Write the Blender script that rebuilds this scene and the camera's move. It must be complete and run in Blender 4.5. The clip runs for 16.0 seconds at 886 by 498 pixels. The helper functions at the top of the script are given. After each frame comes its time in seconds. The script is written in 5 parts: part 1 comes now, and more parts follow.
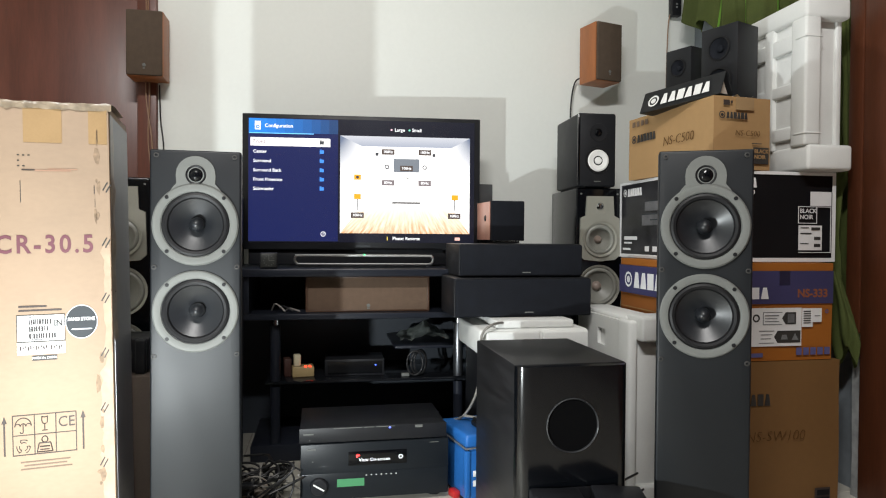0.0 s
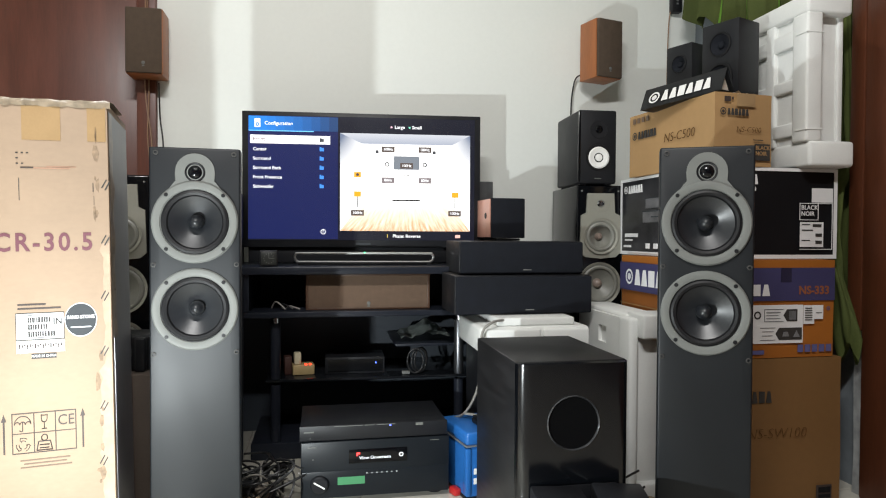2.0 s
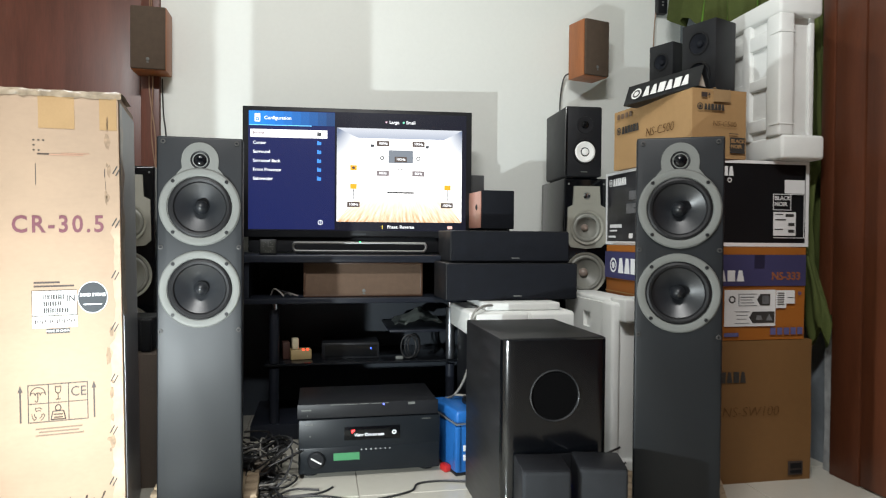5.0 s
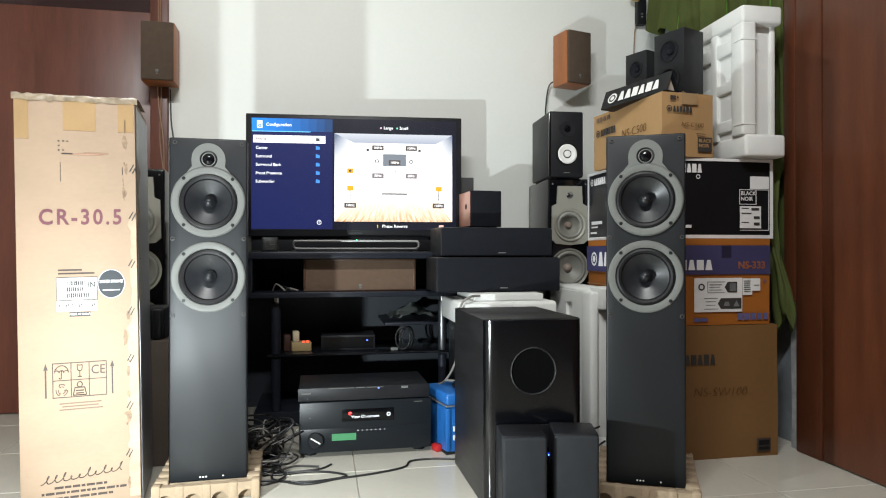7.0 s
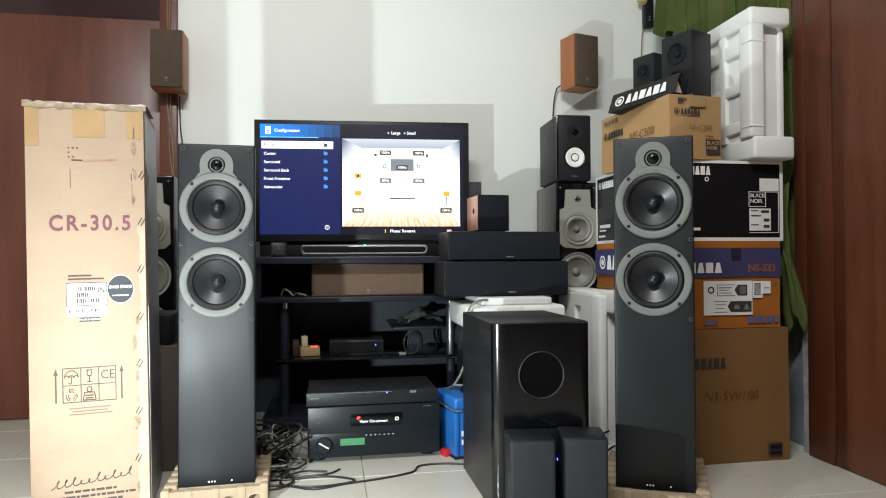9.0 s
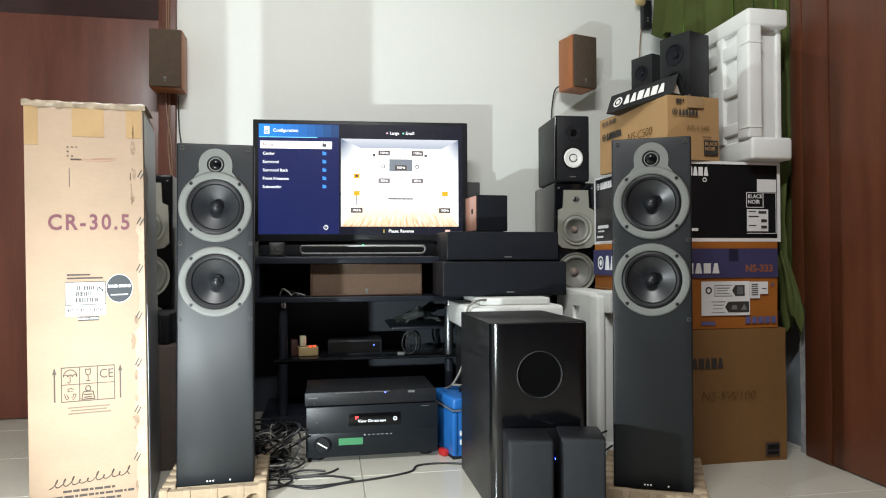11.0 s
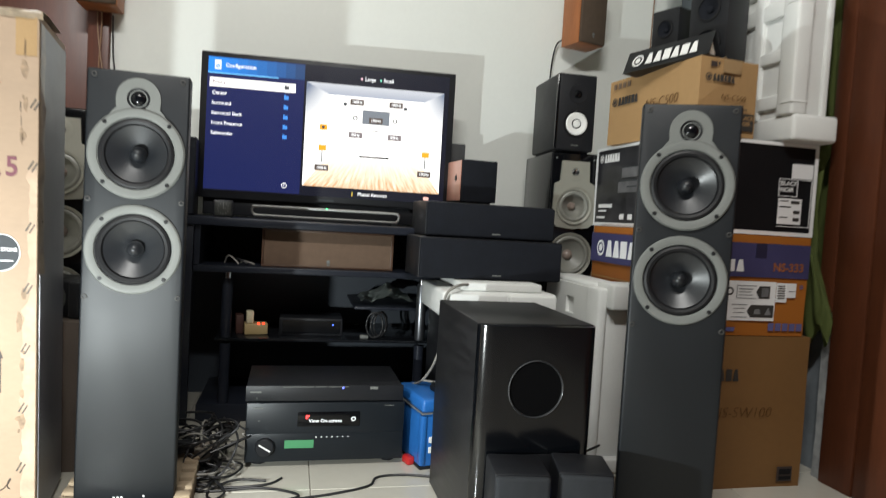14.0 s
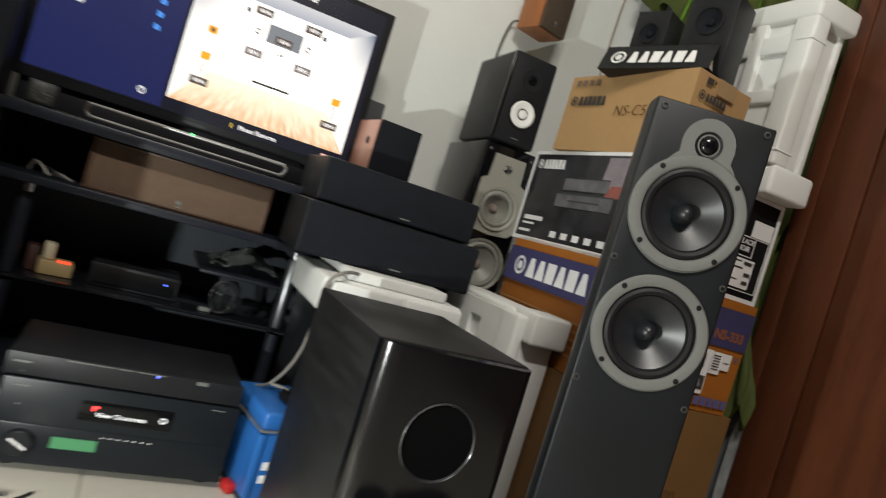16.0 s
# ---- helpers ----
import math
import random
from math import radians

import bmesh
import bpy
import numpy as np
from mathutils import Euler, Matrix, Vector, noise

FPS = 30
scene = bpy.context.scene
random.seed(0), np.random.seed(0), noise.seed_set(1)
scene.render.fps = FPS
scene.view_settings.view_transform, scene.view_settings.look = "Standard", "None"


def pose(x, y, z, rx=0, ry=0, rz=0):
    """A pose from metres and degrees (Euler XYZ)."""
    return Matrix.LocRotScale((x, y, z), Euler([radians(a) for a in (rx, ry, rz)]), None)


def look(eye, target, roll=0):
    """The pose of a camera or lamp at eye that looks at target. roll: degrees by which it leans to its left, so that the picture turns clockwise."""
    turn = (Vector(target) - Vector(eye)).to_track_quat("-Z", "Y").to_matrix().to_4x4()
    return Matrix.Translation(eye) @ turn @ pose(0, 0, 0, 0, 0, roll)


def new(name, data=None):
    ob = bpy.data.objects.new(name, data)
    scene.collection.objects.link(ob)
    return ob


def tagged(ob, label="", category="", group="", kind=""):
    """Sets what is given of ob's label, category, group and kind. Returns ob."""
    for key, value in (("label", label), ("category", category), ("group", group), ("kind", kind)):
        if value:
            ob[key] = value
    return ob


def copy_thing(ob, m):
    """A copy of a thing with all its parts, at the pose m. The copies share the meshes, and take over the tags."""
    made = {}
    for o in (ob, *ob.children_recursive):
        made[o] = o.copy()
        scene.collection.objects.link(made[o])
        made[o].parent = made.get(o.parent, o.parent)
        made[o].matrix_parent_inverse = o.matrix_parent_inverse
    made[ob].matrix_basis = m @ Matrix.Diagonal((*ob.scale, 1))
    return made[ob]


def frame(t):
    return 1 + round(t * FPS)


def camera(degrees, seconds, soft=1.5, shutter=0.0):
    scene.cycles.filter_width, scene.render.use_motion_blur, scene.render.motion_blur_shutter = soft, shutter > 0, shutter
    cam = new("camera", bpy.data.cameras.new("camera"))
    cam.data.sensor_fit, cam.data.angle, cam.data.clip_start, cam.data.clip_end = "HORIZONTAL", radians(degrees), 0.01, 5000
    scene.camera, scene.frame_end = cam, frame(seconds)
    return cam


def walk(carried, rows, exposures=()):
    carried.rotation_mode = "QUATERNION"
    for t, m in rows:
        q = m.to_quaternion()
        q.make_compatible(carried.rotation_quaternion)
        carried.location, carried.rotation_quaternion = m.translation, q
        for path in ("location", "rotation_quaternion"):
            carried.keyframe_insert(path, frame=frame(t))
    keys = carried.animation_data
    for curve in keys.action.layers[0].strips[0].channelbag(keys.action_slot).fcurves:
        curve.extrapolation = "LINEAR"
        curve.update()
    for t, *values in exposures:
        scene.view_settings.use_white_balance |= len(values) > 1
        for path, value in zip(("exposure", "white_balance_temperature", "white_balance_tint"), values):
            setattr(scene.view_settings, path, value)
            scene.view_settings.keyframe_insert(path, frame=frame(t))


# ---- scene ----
cam = camera(68.6, 16.0, soft=1.1, shutter=0.8)
PATH = [
    (0, (0.022, 0.081, 0.81), (0.436, 2.343, 0.77), 0.4),
    (0.5, (0.028, 0.082, 0.811), (0.444, 2.343, 0.776), 0.2),
    (1, (0.025, 0.083, 0.808), (0.447, 2.344, 0.777), 0.2),
    (1.5, (0.024, 0.084, 0.808), (0.442, 2.346, 0.767), 0.3),
    (2, (0.024, 0.086, 0.808), (0.436, 2.349, 0.761), 0.3),
    (2.5, (0.028, 0.087, 0.807), (0.448, 2.348, 0.754), 0.2),
    (3, (0.028, 0.087, 0.807), (0.46, 2.346, 0.751), 0.0),
    (3.5, (0.026, 0.087, 0.805), (0.452, 2.347, 0.749), 0.2),
    (4, (0.022, 0.083, 0.804), (0.43, 2.346, 0.753), 0.4),
    (6.3, (0.023, -0.174, 0.701), (0.47, 2.083, 0.69), 0.5),
    (6.5, (0.026, -0.179, 0.7), (0.467, 2.078, 0.696), 0.4),
    (7, (0.03, -0.181, 0.699), (0.451, 2.08, 0.706), 0.0),
    (7.5, (0.034, -0.172, 0.698), (0.439, 2.092, 0.703), -0.2),
    (8, (0.038, -0.172, 0.698), (0.437, 2.093, 0.696), -0.5),
    (8.5, (0.037, -0.178, 0.696), (0.429, 2.088, 0.706), -0.5),
    (9, (0.037, -0.181, 0.695), (0.425, 2.087, 0.721), -0.3),
    (11.5, (0.033, -0.185, 0.693), (0.428, 2.08, 0.722), -0.2),
    (12, (0.032, -0.185, 0.693), (0.415, 2.083, 0.744), 0.0),
    (12.5, (0.032, -0.176, 0.691), (0.408, 2.093, 0.747), 0.4),
    (13, (0.04, -0.131, 0.703), (0.415, 2.138, 0.724), 0.1),
    (13.5, (0.057, 0.047, 0.734), (0.575, 2.287, 0.747), 1.6),
    (14, (0.06, 0.186, 0.737), (0.578, 2.424, 0.627), 3.4),
    (14.5, (0.084, 0.307, 0.735), (0.605, 2.541, 0.583), 2.5),
    (15, (0.085, 0.392, 0.72), (0.808, 2.571, 0.582), 10.3),
    (15.5, (0.07, 0.49, 0.704), (0.867, 2.646, 0.62), 15.2),
    (16, (0.097, 0.639, 0.687), (1.069, 2.723, 0.635), 17.1),
]
walk(cam, [(t, look(eye, target, roll)) for t, eye, target, roll in PATH],
     exposures=[(0, 0.69, 6800, 10), (6.5, 0.80, 6650, 8), (12.8, 0.80, 6650, 8), (13.4, 0.70, 6750, 8), (14.2, 0.64, 6850, 8), (16, 0.48, 7250, 10)])

# ---------------------------------------------------------------- light
world = bpy.data.worlds.new("world")
scene.world = world
world.use_nodes = True
world.node_tree.nodes["Background"].inputs[0].default_value = (0.75, 0.85, 1.0, 1)
world.node_tree.nodes["Background"].inputs[1].default_value = 0.02


def lamp(name, kind, power, colour, m, size):
    data = bpy.data.lights.new(name, kind)
    data.energy, data.color = power, colour
    if kind == "AREA":
        data.shape, data.size, data.size_y = "RECTANGLE", size[0], size[1]
    else:
        data.shadow_soft_size = size
    if kind == "SPOT":
        data.spot_size, data.spot_blend = radians(168), 0.5
    ob = new(name, data)
    ob.matrix_world = m
    return ob


CEILING_LAMP = lamp("ceiling_lamp_light", "AREA", 46, (0.97, 0.98, 1.0), look((-0.2, -0.1, 2.78), (-0.2, 1.4, 0.0)), (1.1, 0.12))
FLOOR_LAMP = lamp("low_lamp_light", "SPOT", 47, (0.86, 0.95, 1.0), look((-0.490, 0.950, 0.345), (0.45, 2.2, 0.75)), 0.015)

# ---------------------------------------------------------------- materials


def mat(name, col, rough=0.5, metal=0.0, var=0.12, scale=6.0, bump=0.15, fine=180.0, coat=0.0, stretch=(1, 1, 1), col2=None, spec=0.5):
    m = bpy.data.materials.new(name)
    m.use_nodes = True
    nt = m.node_tree
    n, l = nt.nodes, nt.links
    b = n["Principled BSDF"]
    tc = n.new("ShaderNodeTexCoord")
    mp = n.new("ShaderNodeMapping")
    mp.inputs["Scale"].default_value = stretch
    l.new(tc.outputs["Object"], mp.inputs["Vector"])
    n1 = n.new("ShaderNodeTexNoise")
    n1.inputs["Scale"].default_value, n1.inputs["Detail"].default_value = scale, 5
    n2 = n.new("ShaderNodeTexNoise")
    n2.inputs["Scale"].default_value, n2.inputs["Detail"].default_value = fine, 3
    for q in (n1, n2):
        l.new(mp.outputs["Vector"], q.inputs["Vector"])
    mix = n.new("ShaderNodeMath")
    mix.operation = "MULTIPLY_ADD"
    mix.inputs[1].default_value = 0.35
    l.new(n2.outputs["Fac"], mix.inputs[0])
    l.new(n1.outputs["Fac"], mix.inputs[2])
    ramp = n.new("ShaderNodeValToRGB")
    ramp.color_ramp.elements[0].position, ramp.color_ramp.elements[1].position = 0.42, 0.92
    c2 = col2 or tuple(min(1, c * (1 + var)) for c in col)
    c1 = col if col2 else tuple(c * (1 - var) for c in col)
    ramp.color_ramp.elements[0].color, ramp.color_ramp.elements[1].color = (*c1, 1), (*c2, 1)
    l.new(mix.outputs[0], ramp.inputs["Fac"])
    l.new(ramp.outputs["Color"], b.inputs["Base Color"])
    rr = n.new("ShaderNodeMapRange")
    rr.inputs["To Min"].default_value, rr.inputs["To Max"].default_value = max(0.02, rough * 0.8), min(1, rough * 1.2)
    l.new(n1.outputs["Fac"], rr.inputs["Value"])
    l.new(rr.outputs[0], b.inputs["Roughness"])
    b.inputs["Metallic"].default_value = metal
    b.inputs["Coat Weight"].default_value = coat
    b.inputs["Coat Roughness"].default_value = 0.05
    b.inputs["Specular IOR Level"].default_value = spec
    if bump:
        bp = n.new("ShaderNodeBump")
        bp.inputs["Strength"].default_value, bp.inputs["Distance"].default_value = bump, 0.002
        l.new(mix.outputs[0], bp.inputs["Height"])
        l.new(bp.outputs["Normal"], b.inputs["Normal"])
    return m


def glow(name, col, strength=1.0):
    m = bpy.data.materials.new(name)
    m.use_nodes = True
    nt = m.node_tree
    b = nt.nodes["Principled BSDF"]
    b.inputs["Base Color"].default_value = (0.01, 0.01, 0.01, 1)
    b.inputs["Emission Color"].default_value = (*col, 1)
    b.inputs["Emission Strength"].default_value = strength
    b.inputs["Roughness"].default_value = 0.25
    return m


WALL = mat("white_wall_paint", (0.79, 0.81, 0.77), 0.55, var=0.03, scale=1.3, bump=0.08, fine=60)
CEIL = mat("ceiling_paint", (0.75, 0.75, 0.72), 0.8, var=0.03, scale=1.5, bump=0.05)
TILE = mat("cream_floor_tile", (0.52, 0.495, 0.43), 0.14, var=0.05, scale=3, bump=0.02, fine=40)
GROUT = mat("grout", (0.34, 0.32, 0.28), 0.9, var=0.15, scale=20)
DOORW = mat("red_brown_door_wood", (0.115, 0.034, 0.020), 0.38, var=0.3, scale=5, bump=0.12, fine=60, stretch=(3, 3, 0.35))
DOORR = mat("orange_brown_door_wood", (0.090, 0.0275, 0.0122), 0.42, spec=0.3, var=0.3, scale=5, bump=0.12, fine=60, stretch=(3, 3, 0.35))
DARKGLASS = mat("dark_transom", (0.03, 0.012, 0.012), 0.2, var=0.1, bump=0.0)
PLASTER = mat("chipped_grey_plaster", (0.34, 0.35, 0.35), 0.85, var=0.35, scale=14, bump=0.6, fine=50)
BAFFLE = mat("charcoal_baffle", (0.0027, 0.0044, 0.0064), 0.52, var=0.10, scale=4, bump=0.05, fine=260, spec=0.46)
VINYL = mat("dark_ash_vinyl", (0.022, 0.018, 0.017), 0.35, var=0.3, scale=8, bump=0.15, fine=90, stretch=(4, 4, 0.5))
SILVER = mat("silver_grey_plastic", (0.140, 0.145, 0.137), 0.5, metal=0.0, spec=0.2, var=0.05, scale=10, bump=0.03)
CONE = mat("graphite_cone", (0.011, 0.0125, 0.0150), 0.36, var=0.12, scale=20, bump=0.03, spec=0.5)
RUBBER = mat("black_rubber", (0.008, 0.008, 0.009), 0.5, var=0.1, bump=0.05, spec=0.25)
BLACK = mat("black_plastic", (0.0105, 0.0112, 0.0134), 0.45, var=0.15, scale=10, bump=0.08, spec=0.3)
CLOTH = mat("black_grille_cloth", (0.0088, 0.0102, 0.0142), 0.95, var=0.25, scale=30, bump=0.5, fine=500, spec=0.2)
GREYCLOTH = mat("charcoal_grille_cloth", (0.020, 0.022, 0.025), 0.92, var=0.2, scale=30, bump=0.5, fine=500, spec=0.25)
PIANO = mat("gloss_black_lacquer", (0.0025, 0.003, 0.004), 0.14, var=0.2, scale=4, bump=0.0, spec=0.36)
BLACKWOOD = mat("black_ash_wood", (0.012, 0.012, 0.013), 0.42, var=0.45, scale=8, bump=0.25, fine=80, stretch=(0.6, 0.6, 6))
STANDM = mat("navy_black_laminate", (0.014, 0.0165, 0.024), 0.36, var=0.15, scale=6, bump=0.05, spec=0.25)
CHROME = mat("chrome", (0.55, 0.56, 0.58), 0.14, metal=1.0, var=0.05, bump=0.0)
COLUMN = mat("highlit_column_metal", (0.26, 0.27, 0.29), 0.3, metal=0.9, var=0.05, bump=0.0)
CARD = mat("kraft_cardboard", (0.30, 0.215, 0.148), 0.75, var=0.10, scale=3.5, bump=0.2, fine=45, stretch=(1, 1, 2.2))
CARD2 = mat("tan_cardboard", (0.36, 0.215, 0.092), 0.72, var=0.10, scale=3, bump=0.15, fine=45)
CARD3 = mat("brown_cardboard", (0.168, 0.082, 0.024), 0.72, var=0.10, scale=3, bump=0.15, fine=45)
CARDOR = mat("orange_printed_card", (0.31, 0.10, 0.012), 0.55, var=0.10, scale=3, bump=0.08)
CARDBL = mat("blue_printed_card", (0.040, 0.038, 0.105), 0.5, var=0.12, scale=3, bump=0.05)
CARDBK = mat("black_printed_card", (0.0058, 0.0062, 0.0074), 0.45, spec=0.22, var=0.25, scale=3, bump=0.08)
TAPE = mat("brown_packing_tape", (0.30, 0.195, 0.098), 0.32, var=0.10, scale=8, bump=0.1)
WRAP = mat("torn_clear_wrap", (0.24, 0.19, 0.135), 0.3, var=0.45, scale=30, bump=0.8, fine=40)
SIDEGREY = mat("dark_grey_side", (0.15, 0.15, 0.165), 0.32, var=0.25, scale=5, bump=0.3, fine=20)
CHAMPAGNE = mat("champagne_plastic", (0.27, 0.265, 0.225), 0.4, metal=0.15, var=0.06, scale=10, bump=0.03)
GREYWALL = mat("blue_grey_wall", (0.20, 0.225, 0.245), 0.8, var=0.2, scale=6, bump=0.3, fine=40)
SMOKED = mat("smoked_glass", (0.008, 0.009, 0.011), 0.12, var=0.2, bump=0.0)
SATIN = mat("satin_steel", (0.5, 0.5, 0.5), 0.32, metal=1.0, var=0.05, bump=0.0)
SILVERCONE = mat("silver_grey_cone", (0.21, 0.21, 0.185), 0.45, var=0.1, scale=12, bump=0.03)
CAPPINK = mat("pinkish_silver_cap", (0.26, 0.205, 0.175), 0.35, var=0.05, bump=0.0)
FOAM = mat("white_expanded_foam", (0.72, 0.73, 0.71), 0.8, var=0.05, scale=8, bump=0.5, fine=220)
PULP = mat("moulded_pulp", (0.29, 0.22, 0.145), 0.9, var=0.15, scale=12, bump=0.5, fine=120)
WALNUT = mat("walnut_veneer", (0.34, 0.115, 0.036), 0.42, var=0.25, scale=6, bump=0.1, fine=70, stretch=(4, 4, 0.5))
BROWNCLOTH = mat("brown_grille_cloth", (0.088, 0.063, 0.046), 0.95, var=0.12, scale=40, bump=0.5, fine=600, spec=0.2)
CENTCLOTH = mat("taupe_grille_cloth", (0.125, 0.083, 0.058), 0.95, var=0.10, scale=40, bump=0.5, fine=600, spec=0.2)
WHITE = mat("white_print", (0.75, 0.75, 0.73), 0.6, var=0.03, bump=0.0)
PAPER = mat("white_sticker", (0.70, 0.70, 0.70), 0.5, var=0.05, scale=10, bump=0.05)
INK = mat("black_ink", (0.03, 0.028, 0.026), 0.6, var=0.1, bump=0.0)
BROWNINK = mat("dark_brown_ink", (0.040, 0.028, 0.024), 0.6, var=0.1, bump=0.0)
FADEDINK = mat("faded_brown_ink", (0.14, 0.092, 0.062), 0.6, var=0.2, bump=0.0)
CARTONINK = mat("brown_carton_ink", (0.098, 0.044, 0.012), 0.7, var=0.2, bump=0.0, spec=0.2)
TEARTAN = mat("torn_brown_card", (0.21, 0.145, 0.095), 0.8, var=0.4, scale=60, bump=0.3)
PINKMARK = mat("faded_pink_mark", (0.34, 0.20, 0.135), 0.7, var=0.2, bump=0.0)
MAROON = mat("maroon_ink", (0.12, 0.036, 0.050), 0.6, var=0.1, bump=0.0)
GREYSEAL = mat("dark_grey_sticker", (0.05, 0.055, 0.06), 0.7, var=0.1, bump=0.0, spec=0.15)
ORANGEINK = mat("orange_ink", (0.25, 0.08, 0.028), 0.6, var=0.1, bump=0.0)
BLUEINK = mat("blue_ink", (0.09, 0.09, 0.22), 0.6, var=0.1, bump=0.0)
GREYPRINT = mat("grey_print", (0.16, 0.165, 0.17), 0.4, var=0.4, scale=9, bump=0.0)
CURTAIN = mat("green_curtain", (0.068, 0.085, 0.024), 0.9, var=0.35, scale=5, bump=0.4, fine=260, spec=0.2)
CURTSTRIPE = mat("light_green_stripe", (0.10, 0.23, 0.02), 0.85, var=0.35, scale=9, bump=0.2)
BLUE = mat("blue_plastic_case", (0.018, 0.13, 0.42), 0.32, var=0.15, scale=8, bump=0.1)
CABLE = mat("black_cable", (0.012, 0.012, 0.013), 0.45, var=0.1, bump=0.0)
GREYCABLE = mat("grey_cable", (0.22, 0.21, 0.19), 0.5, var=0.1, bump=0.0)
BROWNCABLE = mat("brown_cable", (0.26, 0.15, 0.09), 0.5, var=0.1, bump=0.0)
CREAM = mat("cream_plastic", (0.62, 0.55, 0.38), 0.45, var=0.08, bump=0.03)
YELLOWPL = mat("yellowed_plug", (0.55, 0.42, 0.20), 0.45, var=0.1, bump=0.05)
GREENLCD = mat("green_label", (0.055, 0.24, 0.105), 0.5, var=0.05, bump=0.0)
PINKWOOD = mat("pinkish_veneer", (0.50, 0.26, 0.20), 0.35, var=0.15, scale=12, bump=0.05)
RECPHOTO = mat("grey_gloss_print", (0.020, 0.020, 0.023), 0.3, var=0.9, scale=12, bump=0.0)
RED = mat("red_plastic", (0.45, 0.02, 0.02), 0.4, var=0.1, bump=0.0)
GREYTRASH = mat("grey_brown_clutter", (0.20, 0.17, 0.14), 0.7, var=0.5, scale=20, bump=0.3)

# ---------------------------------------------------------------- mesh helpers


def part(name, bm, material, parent=None, label="", smooth=True, angle=35):
    me = bpy.data.meshes.new(name)
    bmesh.ops.recalc_face_normals(bm, faces=bm.faces[:])
    bm.to_mesh(me)
    bm.free()
    me.materials.append(material)
    if smooth:
        me.shade_smooth()
        me.set_sharp_from_angle(angle=radians(angle))
    ob = new(name, me)
    if parent:
        ob.parent = parent
    if label:
        tagged(ob, label)
    return ob


def thing(name, m, label, category, group="", kind=""):
    ob = new(name)
    ob.empty_display_size = 0.05
    ob.matrix_world = m
    return tagged(ob, label, category, group, kind)


def bx(x0, x1, y0, y1, z0, z1, bev=0.0, seg=2, bm=None):
    bm = bm or bmesh.new()
    r = bmesh.ops.create_cube(bm, size=1, matrix=Matrix.LocRotScale(((x0 + x1) / 2, (y0 + y1) / 2, (z0 + z1) / 2), None, (x1 - x0, y1 - y0, z1 - z0)))
    if bev:
        es = list({e for v in r["verts"] for e in v.link_edges})
        bmesh.ops.bevel(bm, geom=es, offset=bev, segments=seg, profile=0.5, affect="EDGES", clamp_overlap=True)
    return bm


def lathe(profile, cx=0, cy=0, cz=0, seg=40, axis="y", bm=None):
    """Turn (radius, height) pairs round an axis; with y, the height runs towards the front."""
    bm = bm or bmesh.new()
    rings = []
    for r, h in profile:
        ring = []
        for k in range(seg if r > 1e-6 else 1):
            a = 2 * math.pi * k / seg
            u, v = r * math.cos(a), r * math.sin(a)
            ring.append(bm.verts.new((cx + u, cy - h, cz + v) if axis == "y" else ((cx + u, cy + v, cz + h) if axis == "z" else (cx + h, cy + u, cz + v))))
        rings.append(ring)
    for p, q in zip(rings, rings[1:]):
        for k in range(seg):
            if len(p) == 1 and len(q) == 1:
                break
            if len(p) == 1:
                bm.faces.new((p[0], q[k], q[(k + 1) % seg]))
            elif len(q) == 1:
                bm.faces.new((p[k], p[(k + 1) % seg], q[0]))
            else:
                bm.faces.new((p[k], p[(k + 1) % seg], q[(k + 1) % seg], q[k]))
    return bm


def prism(poly, y0, y1, bm=None):
    """A polygon of (x, z) pairs drawn out from y0 to y1."""
    bm = bm or bmesh.new()
    a = [bm.verts.new((x, y0, z)) for x, z in poly]
    b = [bm.verts.new((x, y1, z)) for x, z in poly]
    bm.faces.new(a)
    bm.faces.new(b[::-1])
    for k in range(len(a)):
        j = (k + 1) % len(a)
        bm.faces.new((a[k], b[k], b[j], a[j]))
    return bm


def smooth_line(pts, n=8):
    pts = [Vector(p) for p in pts]
    out = []
    for i in range(len(pts) - 1):
        p0, p1, p2, p3 = pts[max(i - 1, 0)], pts[i], pts[i + 1], pts[min(i + 2, len(pts) - 1)]
        for k in range(n):
            t = k / n
            out.append(0.5 * ((2 * p1) + (p2 - p0) * t + (2 * p0 - 5 * p1 + 4 * p2 - p3) * t * t + (3 * p1 - p0 - 3 * p2 + p3) * t ** 3))
    return out + [pts[-1]]


def tube(pts, r, n=8, seg=7, bm=None):
    bm = bm or bmesh.new()
    line = smooth_line(pts, n)
    rings = []
    up = Vector((0.13, 0.21, 0.97))
    for i, p in enumerate(line):
        d = (line[min(i + 1, len(line) - 1)] - line[max(i - 1, 0)]).normalized()
        u = d.cross(up)
        u = u.normalized() if u.length > 1e-4 else Vector((1, 0, 0))
        v = d.cross(u)
        rings.append([bm.verts.new(p + r * (math.cos(2 * math.pi * k / seg) * u + math.sin(2 * math.pi * k / seg) * v)) for k in range(seg)])
    for p, q in zip(rings, rings[1:]):
        for k in range(seg):
            bm.faces.new((p[k], p[(k + 1) % seg], q[(k + 1) % seg], q[k]))
    bm.faces.new(rings[0])
    bm.faces.new(rings[-1][::-1])
    return bm


